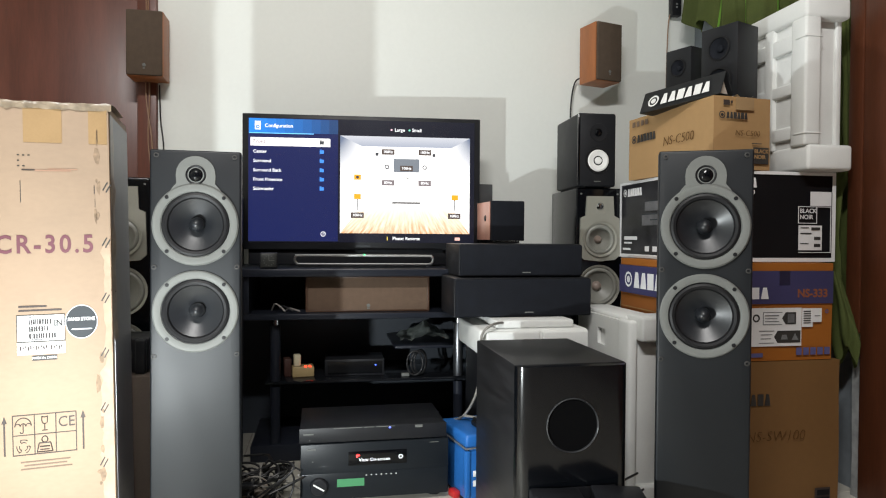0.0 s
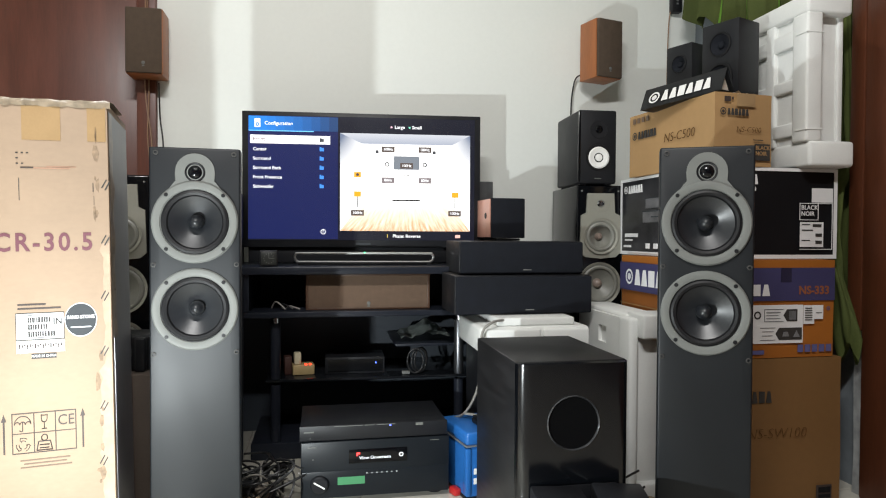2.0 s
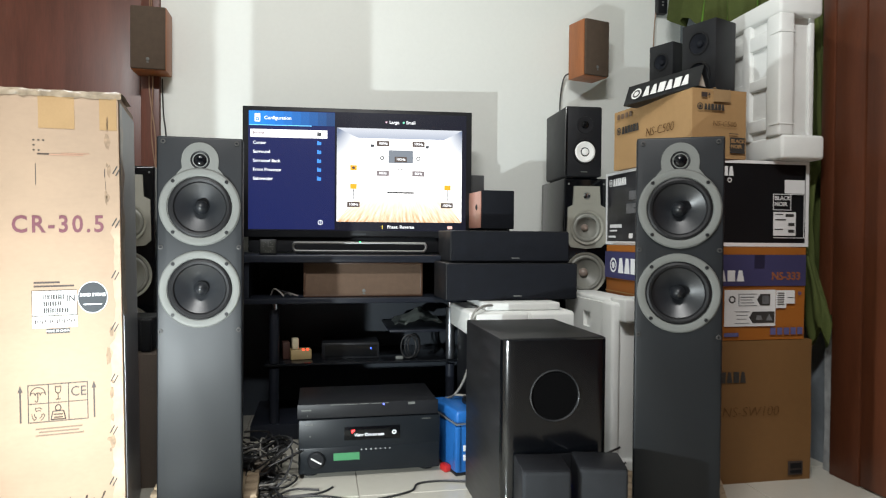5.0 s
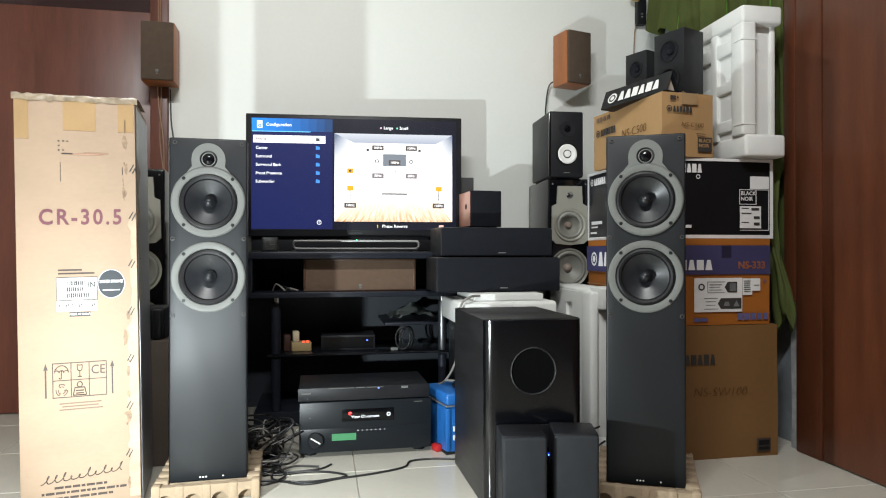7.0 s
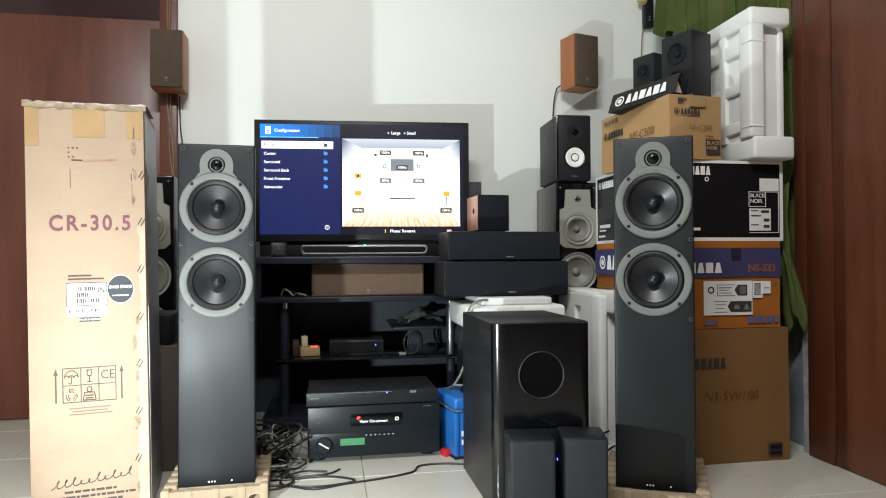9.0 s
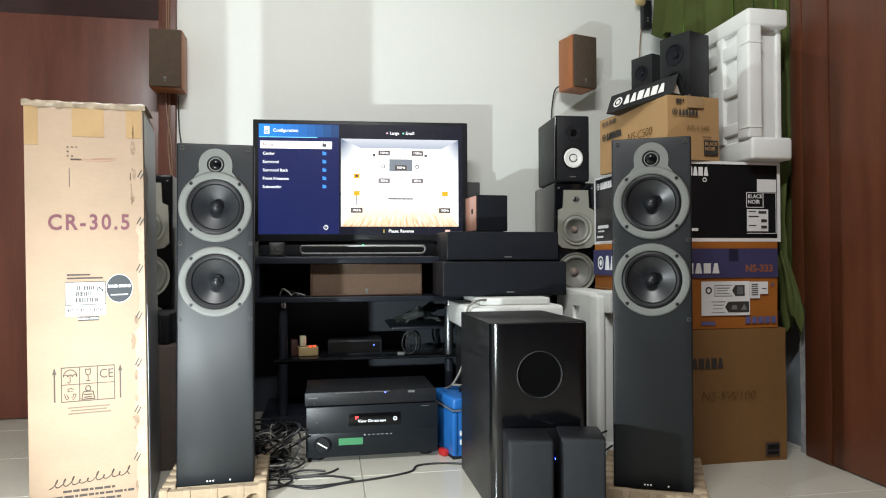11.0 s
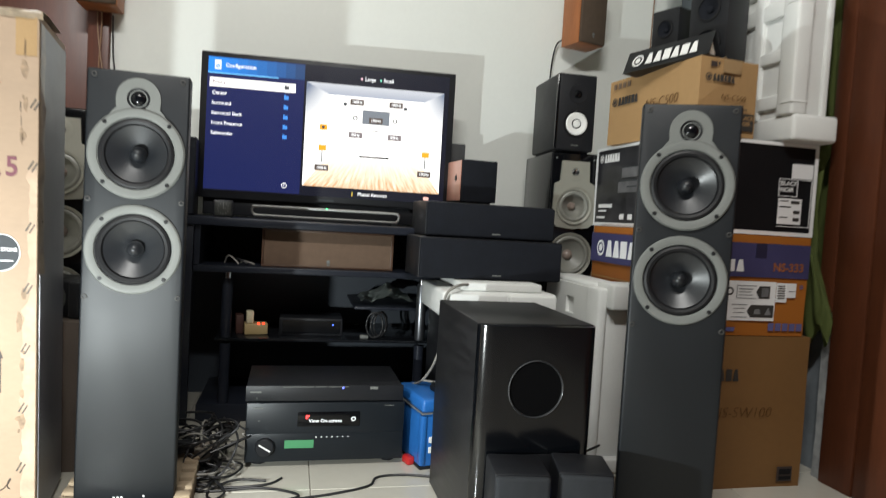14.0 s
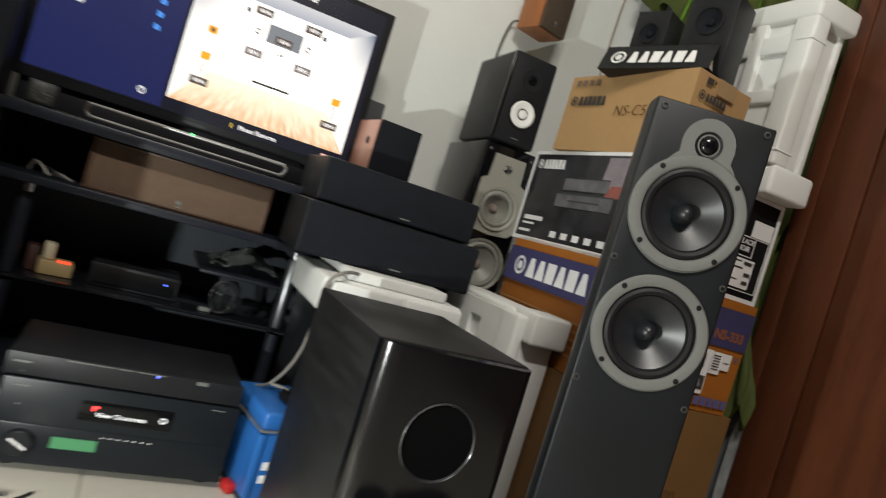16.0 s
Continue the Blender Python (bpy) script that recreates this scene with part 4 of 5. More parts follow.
part("maker_strip", bars([(-0.197, -0.172, 0.1705, 0.1735), (-0.184, -0.179, 0.134, 0.1365), (0.158, 0.185, 0.176, 0.178)]), SILVER, av)
dv = thing("disc_player", pose(0.175, 2.059, 0.188, 0, 0, 0.5) @ Matrix.Diagonal((1.045, 1, 1, 1)), "slim black disc player lying on the receiver", "disc player")
part("case", bx(-0.213, 0.213, 0.008, 0.25, 0.003, 0.046, 0.003), BLACK, dv)
part("front_panel", bx(-0.215, 0.215, 0, 0.009, 0.002, 0.047, 0.002), BLACK, dv)
part("disc_slot", bars([(-0.118, -0.035, 0.0425, 0.0445), (-0.03, 0.0, 0.0425, 0.0445), (0.005, 0.06, 0.0425, 0.0445), (0.12, 0.142, 0.036, 0.044)]), SILVER, dv, "thin bright trim line")
part("maker_strip", bars([(-0.203, -0.174, 0.027, 0.031), (-0.186, -0.184, 0.009, 0.013)]), SILVER, dv)
part("blue_light", lathe([(0, 0.003), (0.003, 0.001)], 0.045, 0, 0.040, 10), glow("player_led", (0.08, 0.12, 1.0), 3), dv)

# blue case
bc = thing("blue_case", pose(0.524, 2.02, 0.0, 0, 0, 12), "blue plastic tool case with white strips beside the receiver", "case")
part("shell", bx(-0.075, 0.11, 0.0, 0.20, 0.0, 0.165, 0.012, 3), BLUE, bc)
part("lid", bx(-0.078, 0.113, -0.004, 0.204, 0.167, 0.208, 0.010, 3), BLUE, bc, "blue hinged lid")
part("seam", bx(-0.079, 0.114, -0.006, 0.206, 0.1645, 0.1685), GREYPRINT, bc)
for z in (0.048, 0.078):
    part("white_strip", bx(-0.052, 0.112, -0.003, 0.001, z, z + 0.018, 0.001), WHITE, bc)
part("red_strip", bx(0.0, 0.06, -0.003, 0.001, 0.012, 0.032, 0.001), RED, bc)
part("latch_bar", bx(-0.04, 0.10, -0.009, -0.003, 0.150, 0.160, 0.002), SATIN, bc, "dull metal latch bar")
part("base_band", bx(-0.078, 0.112, -0.003, 0.203, 0.0, 0.010, 0.003), BLACK, bc)
part("corner_rib", bx(-0.079, -0.062, -0.006, 0.02, 0.012, 0.160, 0.005), BLUE, bc)
grip = part("rubber_grip", bx(-0.015, 0.10, 0.03, 0.10, 0.208, 0.226, 0.006), RUBBER, bc, "ridged black rubber grip")
for k in range(6):
    part("ridge", bx(-0.008 + 0.018 * k, 0.001 + 0.018 * k, 0.028, 0.102, 0.224, 0.231, 0.002), RUBBER, grip)

# ---------------------------------------------------------------- subwoofer and satellites
sb = thing("subwoofer", pose(0.604, 1.52, 0, 0, 0, 0.5), "black subwoofer with gloss front panel and round port", "subwoofer")
part("cabinet", bx(-0.140, 0.140, 0.03, 0.40, 0.0, 0.512, 0.003), BLACKWOOD, sb, "black ash cabinet")
bm = bx(-0.140, 0.140, 0.0, 0.031, 0.0, 0.510, 0.0)
es = [e for e in bm.edges if abs(e.verts[0].co.z - e.verts[1].co.z) > 0.3 and e.verts[0].co.y < 0.01]
bmesh.ops.bevel(bm, geom=es, offset=0.034, segments=10, profile=0.5, affect="EDGES")
part("front_panel", bm, mat("sub_lacquer", (0.0025, 0.003, 0.004), 0.16, var=0.2, scale=4, bump=0.0, spec=0.55), sb, "curved gloss black front panel")
part("port_rim", lathe([(0.0655, -0.001), (0.0655, 0.002), (0.0635, 0.0045), (0.0612, 0.002), (0.0605, -0.001)], -0.006, 0, 0.371, 56), mat("gloss_rim", (0.06, 0.062, 0.066), 0.2, metal=0.6, var=0.1, bump=0.0), sb, "thin glossy port rim")
# flat disc, no hole: the port's inner shade is put into its near-black colour
part("port", lathe([(0.0605, 0.001), (0.058, 0.0008), (0, 0.0008)], -0.006, 0, 0.371, 48), mat("port_shade_black", (0.0022, 0.0022, 0.0025), 0.8, var=0.1, bump=0.0, spec=0.05), sb, "round port, a flat disc coloured as dark as its shaded inside")
part("control_recess", bx(-0.09, 0.105, -0.002, 0.004, 0.16, 0.225, 0.004), BLACK, sb)
part("blue_light", lathe([(0, 0.006), (0.004, 0.003)], 0.040, 0, 0.140, 10), glow("sub_led", (0.02, 0.05, 1.0), 25), sb, "blue power light")


def satellite(m):
    t = thing("satellite_speaker", m, "small black cloth-covered speaker standing before the subwoofer", "loudspeaker", "pair of small speakers")
    bm = bx(-0.058, 0.058, 0.014, 0.13, 0.0, 0.233, 0.006)
    part("cabinet", bm, BLACK, t)
    bm = bx(-0.056, 0.056, 0.0, 0.016, 0.002, 0.231, 0.008, 3)
    part("grille", bm, GREYCLOTH, t, "charcoal cloth grille")
    return t


S1 = satellite(pose(0.530, 1.378, 0, 0, 0, -8))
S2 = copy_thing(S1, pose(0.664, 1.372, 0, 0, 0, -14))

# ---------------------------------------------------------------- behind the subwoofer
hs = thing("storage_cabinet", pose(0.70, 2.13, 0), "plain black cabinet behind the subwoofer", "cabinet")
part("body", bx(-0.16, 0.16, 0.02, 0.30, 0, 0.43, 0.004), BLACK, hs)
part("front", bx(-0.155, 0.155, 0.0, 0.021, 0.01, 0.42, 0.004), CLOTH, hs)
fm = thing("foam_block", pose(0.695, 2.09, 0.431), "white expanded foam packing block under two black speakers", "packing foam")
part("base", bx(-0.185, 0.185, 0, 0.34, 0, 0.085, 0.012, 3), FOAM, fm)
part("rib", bx(-0.165, 0.015, -0.012, 0.02, 0.02, 0.080, 0.008, 3), FOAM, fm)
part("rib", bx(0.022, 0.18, -0.012, 0.02, 0.02, 0.080, 0.008, 3), FOAM, fm)
part("lid", bx(-0.125, 0.14, 0.02, 0.32, 0.0855, 0.112, 0.006, 3), FOAM, fm)


def black_centre(m, w, h, label):
    t = thing("long_speaker", m, label, "loudspeaker", "stacked black centre speakers")
    part("cabinet", bx(-w / 2, w / 2, 0.018, 0.24, 0, h, 0.004), BLACK, t)
    part("grille", bx(-w / 2 + 0.002, w / 2 - 0.002, 0, 0.019, 0.002, h - 0.002, 0.006, 3), CLOTH, t, "black cloth grille")
    part("badge", bx(0.0, 0.03, -0.002, 0.001, 0.014, 0.018, 0.0005), SILVER, t)
    return t


black_centre(pose(0.690, 2.185, 0.544, 0, 0, 1), 0.482, 0.131, "long black centre speaker lying on white foam")
black_centre(pose(0.696, 2.235, 0.676, 0, 0, 1), 0.444, 0.114, "long black centre speaker lying on another one")

qb = thing("cube_speaker", pose(0.702, 2.44, 0.745, 0, 0, 4), "small black cube speaker with pinkish side", "loudspeaker")
part("cabinet", bx(-0.066, 0.066, 0.0, 0.20, 0.055, 0.205, 0.004), CLOTH, qb)
part("side_panel", bx(-0.0705, -0.0665, 0.012, 0.198, 0.058, 0.202, 0.001), PINKWOOD, qb, "pinkish veneer side")
part("side_port", lathe([(0.012, 0.0), (0.009, 0.002), (0, 0.001)], 0, 0, 0, 20, "x"), RUBBER, qb).matrix_basis = pose(-0.0712, 0.06, 0.14, 0, 0, 180)
part("stand_foot", bx(-0.045, 0.05, 0.01, 0.17, 0.046, 0.054, 0.002), BLACK, qb)
part("stand_block", bx(-0.05, 0.05, 0.03, 0.15, 0.0, 0.0455, 0.002), BLACK, qb)
rk = thing("small_amplifier", pose(0.672, 2.69, 0.697, 0, 0, 0), "small grey box with pale print beside the television", "electronics")
part("case", bx(-0.05, 0.035, 0.0, 0.12, 0.0, 0.335, 0.004), mat("dull_grey_case", (0.06, 0.062, 0.065), 0.5), rk)
part("print", bars([(-0.012, 0.010, 0.12, 0.165), (-0.014, 0.008, 0.20, 0.235)]), PAPER, rk)

# ---------------------------------------------------------------- studio monitors on silver-fronted towers


def silver_tower(m, label):
    t = thing("monitor_tower", m, label, "loudspeaker", "silver-fronted towers")
    H, W = 1.003, 0.18
    zc = H - 0.155
    cut(part("cabinet", bx(-W / 2, W / 2, 0, 0.34, 0, H, 0.006, 3), PIANO, t, "gloss black cabinet"), [(0, zc - 0.040, 0.056, -0.03, 0.05), (0, H - 0.375, 0.071, -0.03, 0.05), (0, H - 0.56, 0.071, -0.03, 0.05)])
    pl = [(-0.052, zc + 0.124), (0.052, zc + 0.124), (0.056, zc + 0.05), (0.076, zc + 0.04), (0.080, zc - 0.10), (0.06, zc - 0.118), (0, zc - 0.124), (-0.06, zc - 0.118), (-0.080, zc - 0.10), (-0.076, zc + 0.04), (-0.056, zc + 0.05)]
    cut(part("silver_plate", prism(pl, -0.010, 0.001), CHAMPAGNE, t, "silver shouldered driver plate"), [(0, zc - 0.040, 0.056, -0.03, 0.05)])
    part("tweeter_horn", lathe([(0.034, 0.0105), (0.030, 0.011), (0.016, 0.0101)], 0, 0, zc + 0.085, 28), CHAMPAGNE, t)
    part("tweeter_dome", lathe([(0.015, 0.0104), (0.010, 0.017), (0, 0.019)], 0, 0, zc + 0.085, 20), CHROME, t, "bright metal tweeter dome")
    driver(t, 0, zc - 0.040, -0.010, 0.066, 0.055, CHAMPAGNE, SILVERCONE, False, 0)
    driver(t, 0, H - 0.375, -0.001, 0.082, 0.070, CHAMPAGNE, SILVERCONE, False, 0)
    driver(t, 0, H - 0.56, -0.001, 0.082, 0.070, CHAMPAGNE, SILVERCONE, False, 0)
    for x in (-0.072, 0.072):
        part("screw", lathe([(0.004, 0), (0.003, 0.003), (0, 0.003)], x, 0, H - 0.022, 10), SILVER, t)
    return t


ST1 = silver_tower(pose(1.055, 2.415, 0, 0, 0, -4), "gloss black tower with silver driver plates under a studio monitor")
ST2 = copy_thing(ST1, pose(-0.632, 2.36, -0.001, 0, 0, 4))
tagged(ST2, "gloss black tower with silver driver plates behind a tall carton")

hm = thing("studio_monitor", pose(1.037, 2.40, 1.004, 0, 0, -3), "black studio monitor with white woofer standing on a tower", "loudspeaker")
part("cabinet", bx(-0.074, 0.074, 0.0, 0.27, 0.004, 0.281, 0.008, 3), BLACK, hm)
for x in (-0.05, 0.05):
    part("foot_pad", bx(x - 0.012, x + 0.012, 0.02, 0.25, 0, 0.0045), RUBBER, hm)
part("edge_strip", bx(-0.0748, -0.066, -0.0015, 0.012, 0.010, 0.276, 0.003), PIANO, hm, "glossy front edge")
part("woofer_rim", lathe([(0.050, 0), (0.049, 0.003), (0.042, 0.003), (0.041, 0)], 0.004, 0, 0.102, 40), RUBBER, hm)
part("woofer_cone", lathe([(0.041, 0.001), (0.036, 0.0035), (0.014, -0.002), (0.013, 0.004), (0, 0.007)], 0.004, -0.001, 0.102, 40), WHITE, hm, "white woofer cone")
part("tweeter_plate", lathe([(0.034, 0), (0.033, 0.002), (0.016, 0.001)], 0.004, 0, 0.208, 32), BLACK, hm)
part("tweeter_dome", lathe([(0.015, 0.001), (0.010, 0.007), (0, 0.009)], 0.004, 0, 0.208, 20), PIANO, hm)
part("badge", bars([(-0.012, 0.014, 0.022, 0.025)]), SILVER, hm)

# ---------------------------------------------------------------- foam packing beside the tower
f2 = thing("foam_packing", pose(0.946, 1.935, 0) @ Matrix.Diagonal((1, 1.3, 1.045, 1)), "tall white foam packing piece standing on the floor", "packing foam")
part("body", bx(0.012, 0.130, 0.060, 0.335, 0, 0.525, 0.010, 3), FOAM, f2)
bm = bx(0.0, 0.014, 0.045, 0.315, 0.03, 0.435)
bx(0.0, 0.014, 0.045, 0.135, 0.435, 0.487, bm=bm)
bx(0.0, 0.014, 0.182, 0.315, 0.435, 0.487, bm=bm)
bx(0.0, 0.014, 0.045, 0.315, 0.487, 0.528, bm=bm)
part("side_panel", bm, FOAM, f2, "foam side with a small finger recess", smooth=False)
part("corner_post", bx(-0.002, 0.030, 0.0, 0.064, 0, 0.534, 0.010, 3), FOAM, f2)
part("top_rim", bx(0.016, 0.132, 0.050, 0.340, 0.520, 0.540, 0.008, 3), FOAM, f2)
part("front_face", bx(0.028, 0.131, 0.012, 0.064, 0.04, 0.500, 0.004), FOAM, f2)
part("front_block", bx(0.026, 0.132, -0.024, 0.062, 0.474, 0.548, 0.008, 3), FOAM, f2)
part("foot_rim", bx(-0.004, 0.131, -0.004, 0.070, 0, 0.045, 0.008, 3), FOAM, f2)

# ---------------------------------------------------------------- cartons on the right


def carton_box(name, x0, x1, y0, y1, z0, z1, material, label, yaw=0.0):
    """A carton with the front left lower corner at its origin; the front runs along x, the left side along y."""
    t = thing(name, pose(x0, y0, z0, 0, 0, yaw), label, "carton", "stacked cartons")
    w, d, h = x1 - x0, y1 - y0, z1 - z0
    bm = bx(0, w, 0, d, 0, h, 0.0)
    bmesh.ops.subdivide_edges(bm, edges=bm.edges[:], cuts=7, use_grid_fill=True)
    for v in bm.verts:
        k = 0.0035 * noise.noise(Vector((v.co.x * 4, v.co.y * 4 + z0 * 9, v.co.z * 4)))
        c = Vector((v.co.x - w / 2, v.co.y - d / 2, 0)).normalized()
        v.co.x += k * c.x
        v.co.y += k * c.y
    part("body", bm, material, t, angle=50)
    part("top_seam", bx(0.004, w - 0.004, d * 0.47, d * 0.53, h - 0.001, h + 0.001), TAPE, t)
    return t, w, d, h


def side(d):
    return pose(-0.004, d, 0) @ pose(0, 0, 0, 0, 0, -90)


b1, w, d, h = carton_box("brown_carton", 1.085, 1.566, 1.800, 2.22, 0.0, 0.448, CARD3, "large brown carton at the bottom of a stack")
part("maker_mark", emblem(0.10, 0.335, 0.018, 0.14, 0.034, 0.01), INK, b1).matrix_basis = pose(-0.02, -0.003, 0)
lettering("model_letters", "NS-SW100", 0.044, CARTONINK, b1, pose(0.16, -0.005, 0.225), spread=1.0, bold=-0.001, shear=0.2)
part("corner_label", bx(0.398, 0.450, -0.006, -0.0035, 0.018, 0.062, 0.002), BROWNINK, b1)
part("corner_label_bars", bars([(0.404, 0.444, 0.024, 0.034), (0.404, 0.444, 0.040, 0.056)], y=-0.0072), CARDBK, b1)

b2, w, d, h = carton_box("orange_carton", 1.092, 1.538, 1.803, 2.30, 0.450, 0.741, CARDOR, "orange and blue printed carton in a stack")
part("blue_band", bx(0.001, w - 0.001, -0.005, -0.0025, 0.170, 0.268), CARDBL, b2, "dark blue printed band")
part("maker_mark", emblem(0.012, 0.202, 0.020, 0.19, 0.034, 0.010), PAPER, b2).matrix_basis = pose(0, -0.0055, 0)
part("tape_patch", plate(0.262, 0.297, 0.226, 0.268, y=-0.0056), mat("dark_blue_tape", (0.018, 0.018, 0.045), 0.35), b2, "dark strip of tape over the band")
lettering("model_letters", "NS-333", 0.034, ORANGEINK, b2, pose(0.322, -0.0058, 0.200), bold=0.001)
part("info_label", plate(0.160, 0.338, 0.044, 0.158, y=-0.0048), PAPER, b2, "white information sticker")
bm = prism([(0.272, 0.127), (0.284, 0.145), (0.318, 0.145), (0.318, 0.109), (0.284, 0.109)], -0.0068, -0.0052)
prism([(0.246, 0.072), (0.258, 0.090), (0.334, 0.090), (0.334, 0.054), (0.258, 0.054)], -0.0068, -0.0052, bm)
part("info_dark", bm, INK, b2)
part("info_panel", bars([(0.208, 0.272, 0.144, 0.146), (0.208, 0.272, 0.108, 0.110), (0.208, 0.210, 0.110, 0.144), (0.215, 0.262, 0.134, 0.137), (0.215, 0.255, 0.126, 0.128), (0.215, 0.262, 0.117, 0.119), (0.196, 0.246, 0.089, 0.091), (0.196, 0.246, 0.053, 0.055), (0.202, 0.24, 0.078, 0.080), (0.202, 0.236, 0.066, 0.068)], y=-0.0060), GREYPRINT, b2)
part("info_mark", lathe([(0.007, 0.0062), (0.012, 0.0062)], 0.186, 0, 0.128, 20), INK, b2)
bm = bars([(0.290, 0.312, 0.114, 0.140)], y=-0.0074)
prism([(0.268, 0.064), (0.290, 0.064), (0.286, 0.078), (0.272, 0.078)], -0.0080, -0.0070, bm)
prism([(0.304, 0.062), (0.326, 0.062), (0.315, 0.082)], -0.0080, -0.0070, bm)
part("info_panel", bm, GREYPRINT, b2)
part("code_label", plate(0.340, 0.376, 0.100, 0.156, y=-0.0048), PAPER, b2, "white code label")
part("code_label", plate(0.372, 0.406, 0.114, 0.156, y=-0.0054), PAPER, b2, "white code label")
part("code_bars", bars([(0.344, 0.368, 0.146 - 0.007 * k, 0.1485 - 0.007 * k) for k in range(6)] + [(0.382, 0.400, 0.132, 0.134)], y=-0.0066), INK, b2)
part("blue_symbols", bars([(0.322 + 0.024 * k, 0.340 + 0.024 * k, 0.016, 0.038) for k in range(5)] + [(0.16, 0.21, 0.012, 0.024)], y=-0.0048), BLUEINK, b2)
part("round_mark", lathe([(0.003, 0.005), (0.006, 0.005)], 0.424, 0, 0.146, 14), BLUEINK, b2)
sd = part("side_band", bx(0.001, d - 0.001, -0.003, -0.0005, 0.170, 0.268), CARDBL, b2, "dark blue printed band")
sd.matrix_basis = side(d)
part("maker_mark", emblem(0.075, 0.218, 0.027, 0.29, 0.054, 0.013), PAPER, sd).matrix_basis = pose(0, -0.003, 0)
part("stave_lines", bars([(0.004, d - 0.004, 0.040 + 0.020 * k, 0.0435 + 0.020 * k) for k in range(5)], y=-0.0015), CARD2, b2).matrix_basis = side(d)
bm = bmesh.new()
for k, x in enumerate((0.11, 0.24, 0.30, 0.36, 0.43)):
    z = 0.045 + 0.012 * (k % 3)
    lathe([(0, 0.003), (0.009, 0.003)], x, 0, z, 12, bm=bm)
    bars([(x + 0.007, x + 0.0095, z, z + 0.05), (x + 0.007, x + 0.022, z + 0.044, z + 0.05)], bm, y=-0.003)
part("printed_notes", bm, BLUEINK, b2).matrix_basis = side(d)

b3, w, d, h = carton_box("black_carton", 1.142, 1.598, 1.868, 2.405, 0.743, 1.021, CARDBK, "black and white printed receiver carton in a stack")
part("white_edge", bars([(0.0, w, 0.268, 0.278), (0.0, w, 0.0, 0.012), (w - 0.012, w, 0.012, 0.268)], y=-0.0045), PAPER, b3, "white printed border")
part("maker_mark", emblem(0.03, 0.242, 0.015, 0.12, 0.03, 0.008), PAPER, b3).matrix_basis = pose(0.01, -0.004, 0)
part("series_bar", bars([(0.06, 0.14, 0.036, 0.046)], y=-0.0048), PAPER, b3)
part("round_mark", lathe([(0.005, 0.002), (0.008, 0.002)], 0.165, -0.004, 0.213, 16), PAPER, b3)
lettering("colour_letters", "BLACK\nNOIR", 0.0190, PAPER, b3, pose(0.329, -0.0055, 0.148), spread=1.0, bold=0.0003)
part("colour_frame", bars([(0.324, 0.440, 0.170, 0.172), (0.324, 0.390, 0.119, 0.121), (0.324, 0.326, 0.121, 0.170), (0.388, 0.390, 0.121, 0.170), (0.438, 0.440, 0.030, 0.170), (0.326, 0.44, 0.028, 0.030)], y=-0.0048), PAPER, b3)
part("code_label", plate(0.326, 0.408, 0.036, 0.113, y=-0.0048), PAPER, b3, "white code label")
part("code_bars", bars([(0.332, 0.36, 0.104, 0.107), (0.37, 0.40, 0.098, 0.107), (0.332, 0.37, 0.086, 0.090), (0.380, 0.402, 0.068, 0.078), (0.380, 0.402, 0.046, 0.056), (0.332, 0.36, 0.055, 0.058)], y=-0.0062), INK, b3)
part("blank_label", plate(0.366, 0.440, 0.174, 0.218, y=-0.0048), PAPER, b3, "blank white label")
sd = part("side_picture", bx(0.004, d - 0.004, -0.003, -0.0005, 0.012, 0.268), RECPHOTO, b3, "dark printed product picture")
sd.matrix_basis = side(d)
part("side_border", bars([(0.0, d, 0.268, 0.278), (0.0, d, 0.0, 0.012), (0.0, 0.014, 0.012, 0.268)], y=-0.004), PAPER, b3, "white printed border").matrix_basis = side(d)
part("maker_mark", emblem(0.045, 0.238, 0.014, 0.11, 0.028, 0.006), PAPER, sd).matrix_basis = pose(0, -0.003, 0)
bm = bx(0.20, 0.40, -0.006, -0.003, 0.165, 0.20)
bx(0.18, 0.43, -0.006, -0.003, 0.115, 0.155, bm=bm)
part("pictured_receiver", bm, mat("printed_grey_case", (0.10, 0.10, 0.105), 0.35, var=0.5, scale=20), sd)
part("pictured_highlight", bars([(0.20, 0.40, 0.198, 0.201), (0.18, 0.43, 0.152, 0.156), (0.24, 0.38, 0.132, 0.136)], y=-0.0065), GREYSEAL, sd)
part("pictured_glow", prism([(0.36, 0.17), (0.50, 0.17), (0.50, 0.262), (0.37, 0.262)], -0.0045, -0.003), mat("pale_lilac_print", (0.20, 0.17, 0.19), 0.4, var=0.4, scale=9, bump=0.0), sd)
part("pictured_glow", prism([(0.385, 0.150), (0.50, 0.158), (0.50, 0.186), (0.41, 0.186)], -0.0055, -0.004), mat("faded_red_print", (0.26, 0.075, 0.055), 0.4, var=0.4, scale=14, bump=0.0), sd)
part("series_bar", bars([(0.04, 0.14, 0.064, 0.077)], y=-0.004), PAPER, sd)
part("caption_print", bars([(0.04, 0.10, 0.050, 0.056), (0.03, 0.09, 0.026, 0.034)] + [(0.20 + 0.055 * k, 0.228 + 0.055 * k, 0.024, 0.042) for k in range(5)], y=-0.004), PAPER, sd)

b4, w, d, h = carton_box("long_carton", 1.160, 1.366, 1.842, 2.294, 1.0225, 1.240, CARD2, "long tan carton with lettering on top of a stack", 6.0)
part("maker_mark", emblem(0.025, 0.160, 0.011, 0.078, 0.019, 0.005), INK, b4).matrix_basis = pose(0, -0.004, 0)
lettering("model_letters", "NS-C500", 0.024, CARTONINK, b4, pose(0.072, -0.0052, 0.108), bold=-0.0004, shear=0.15)
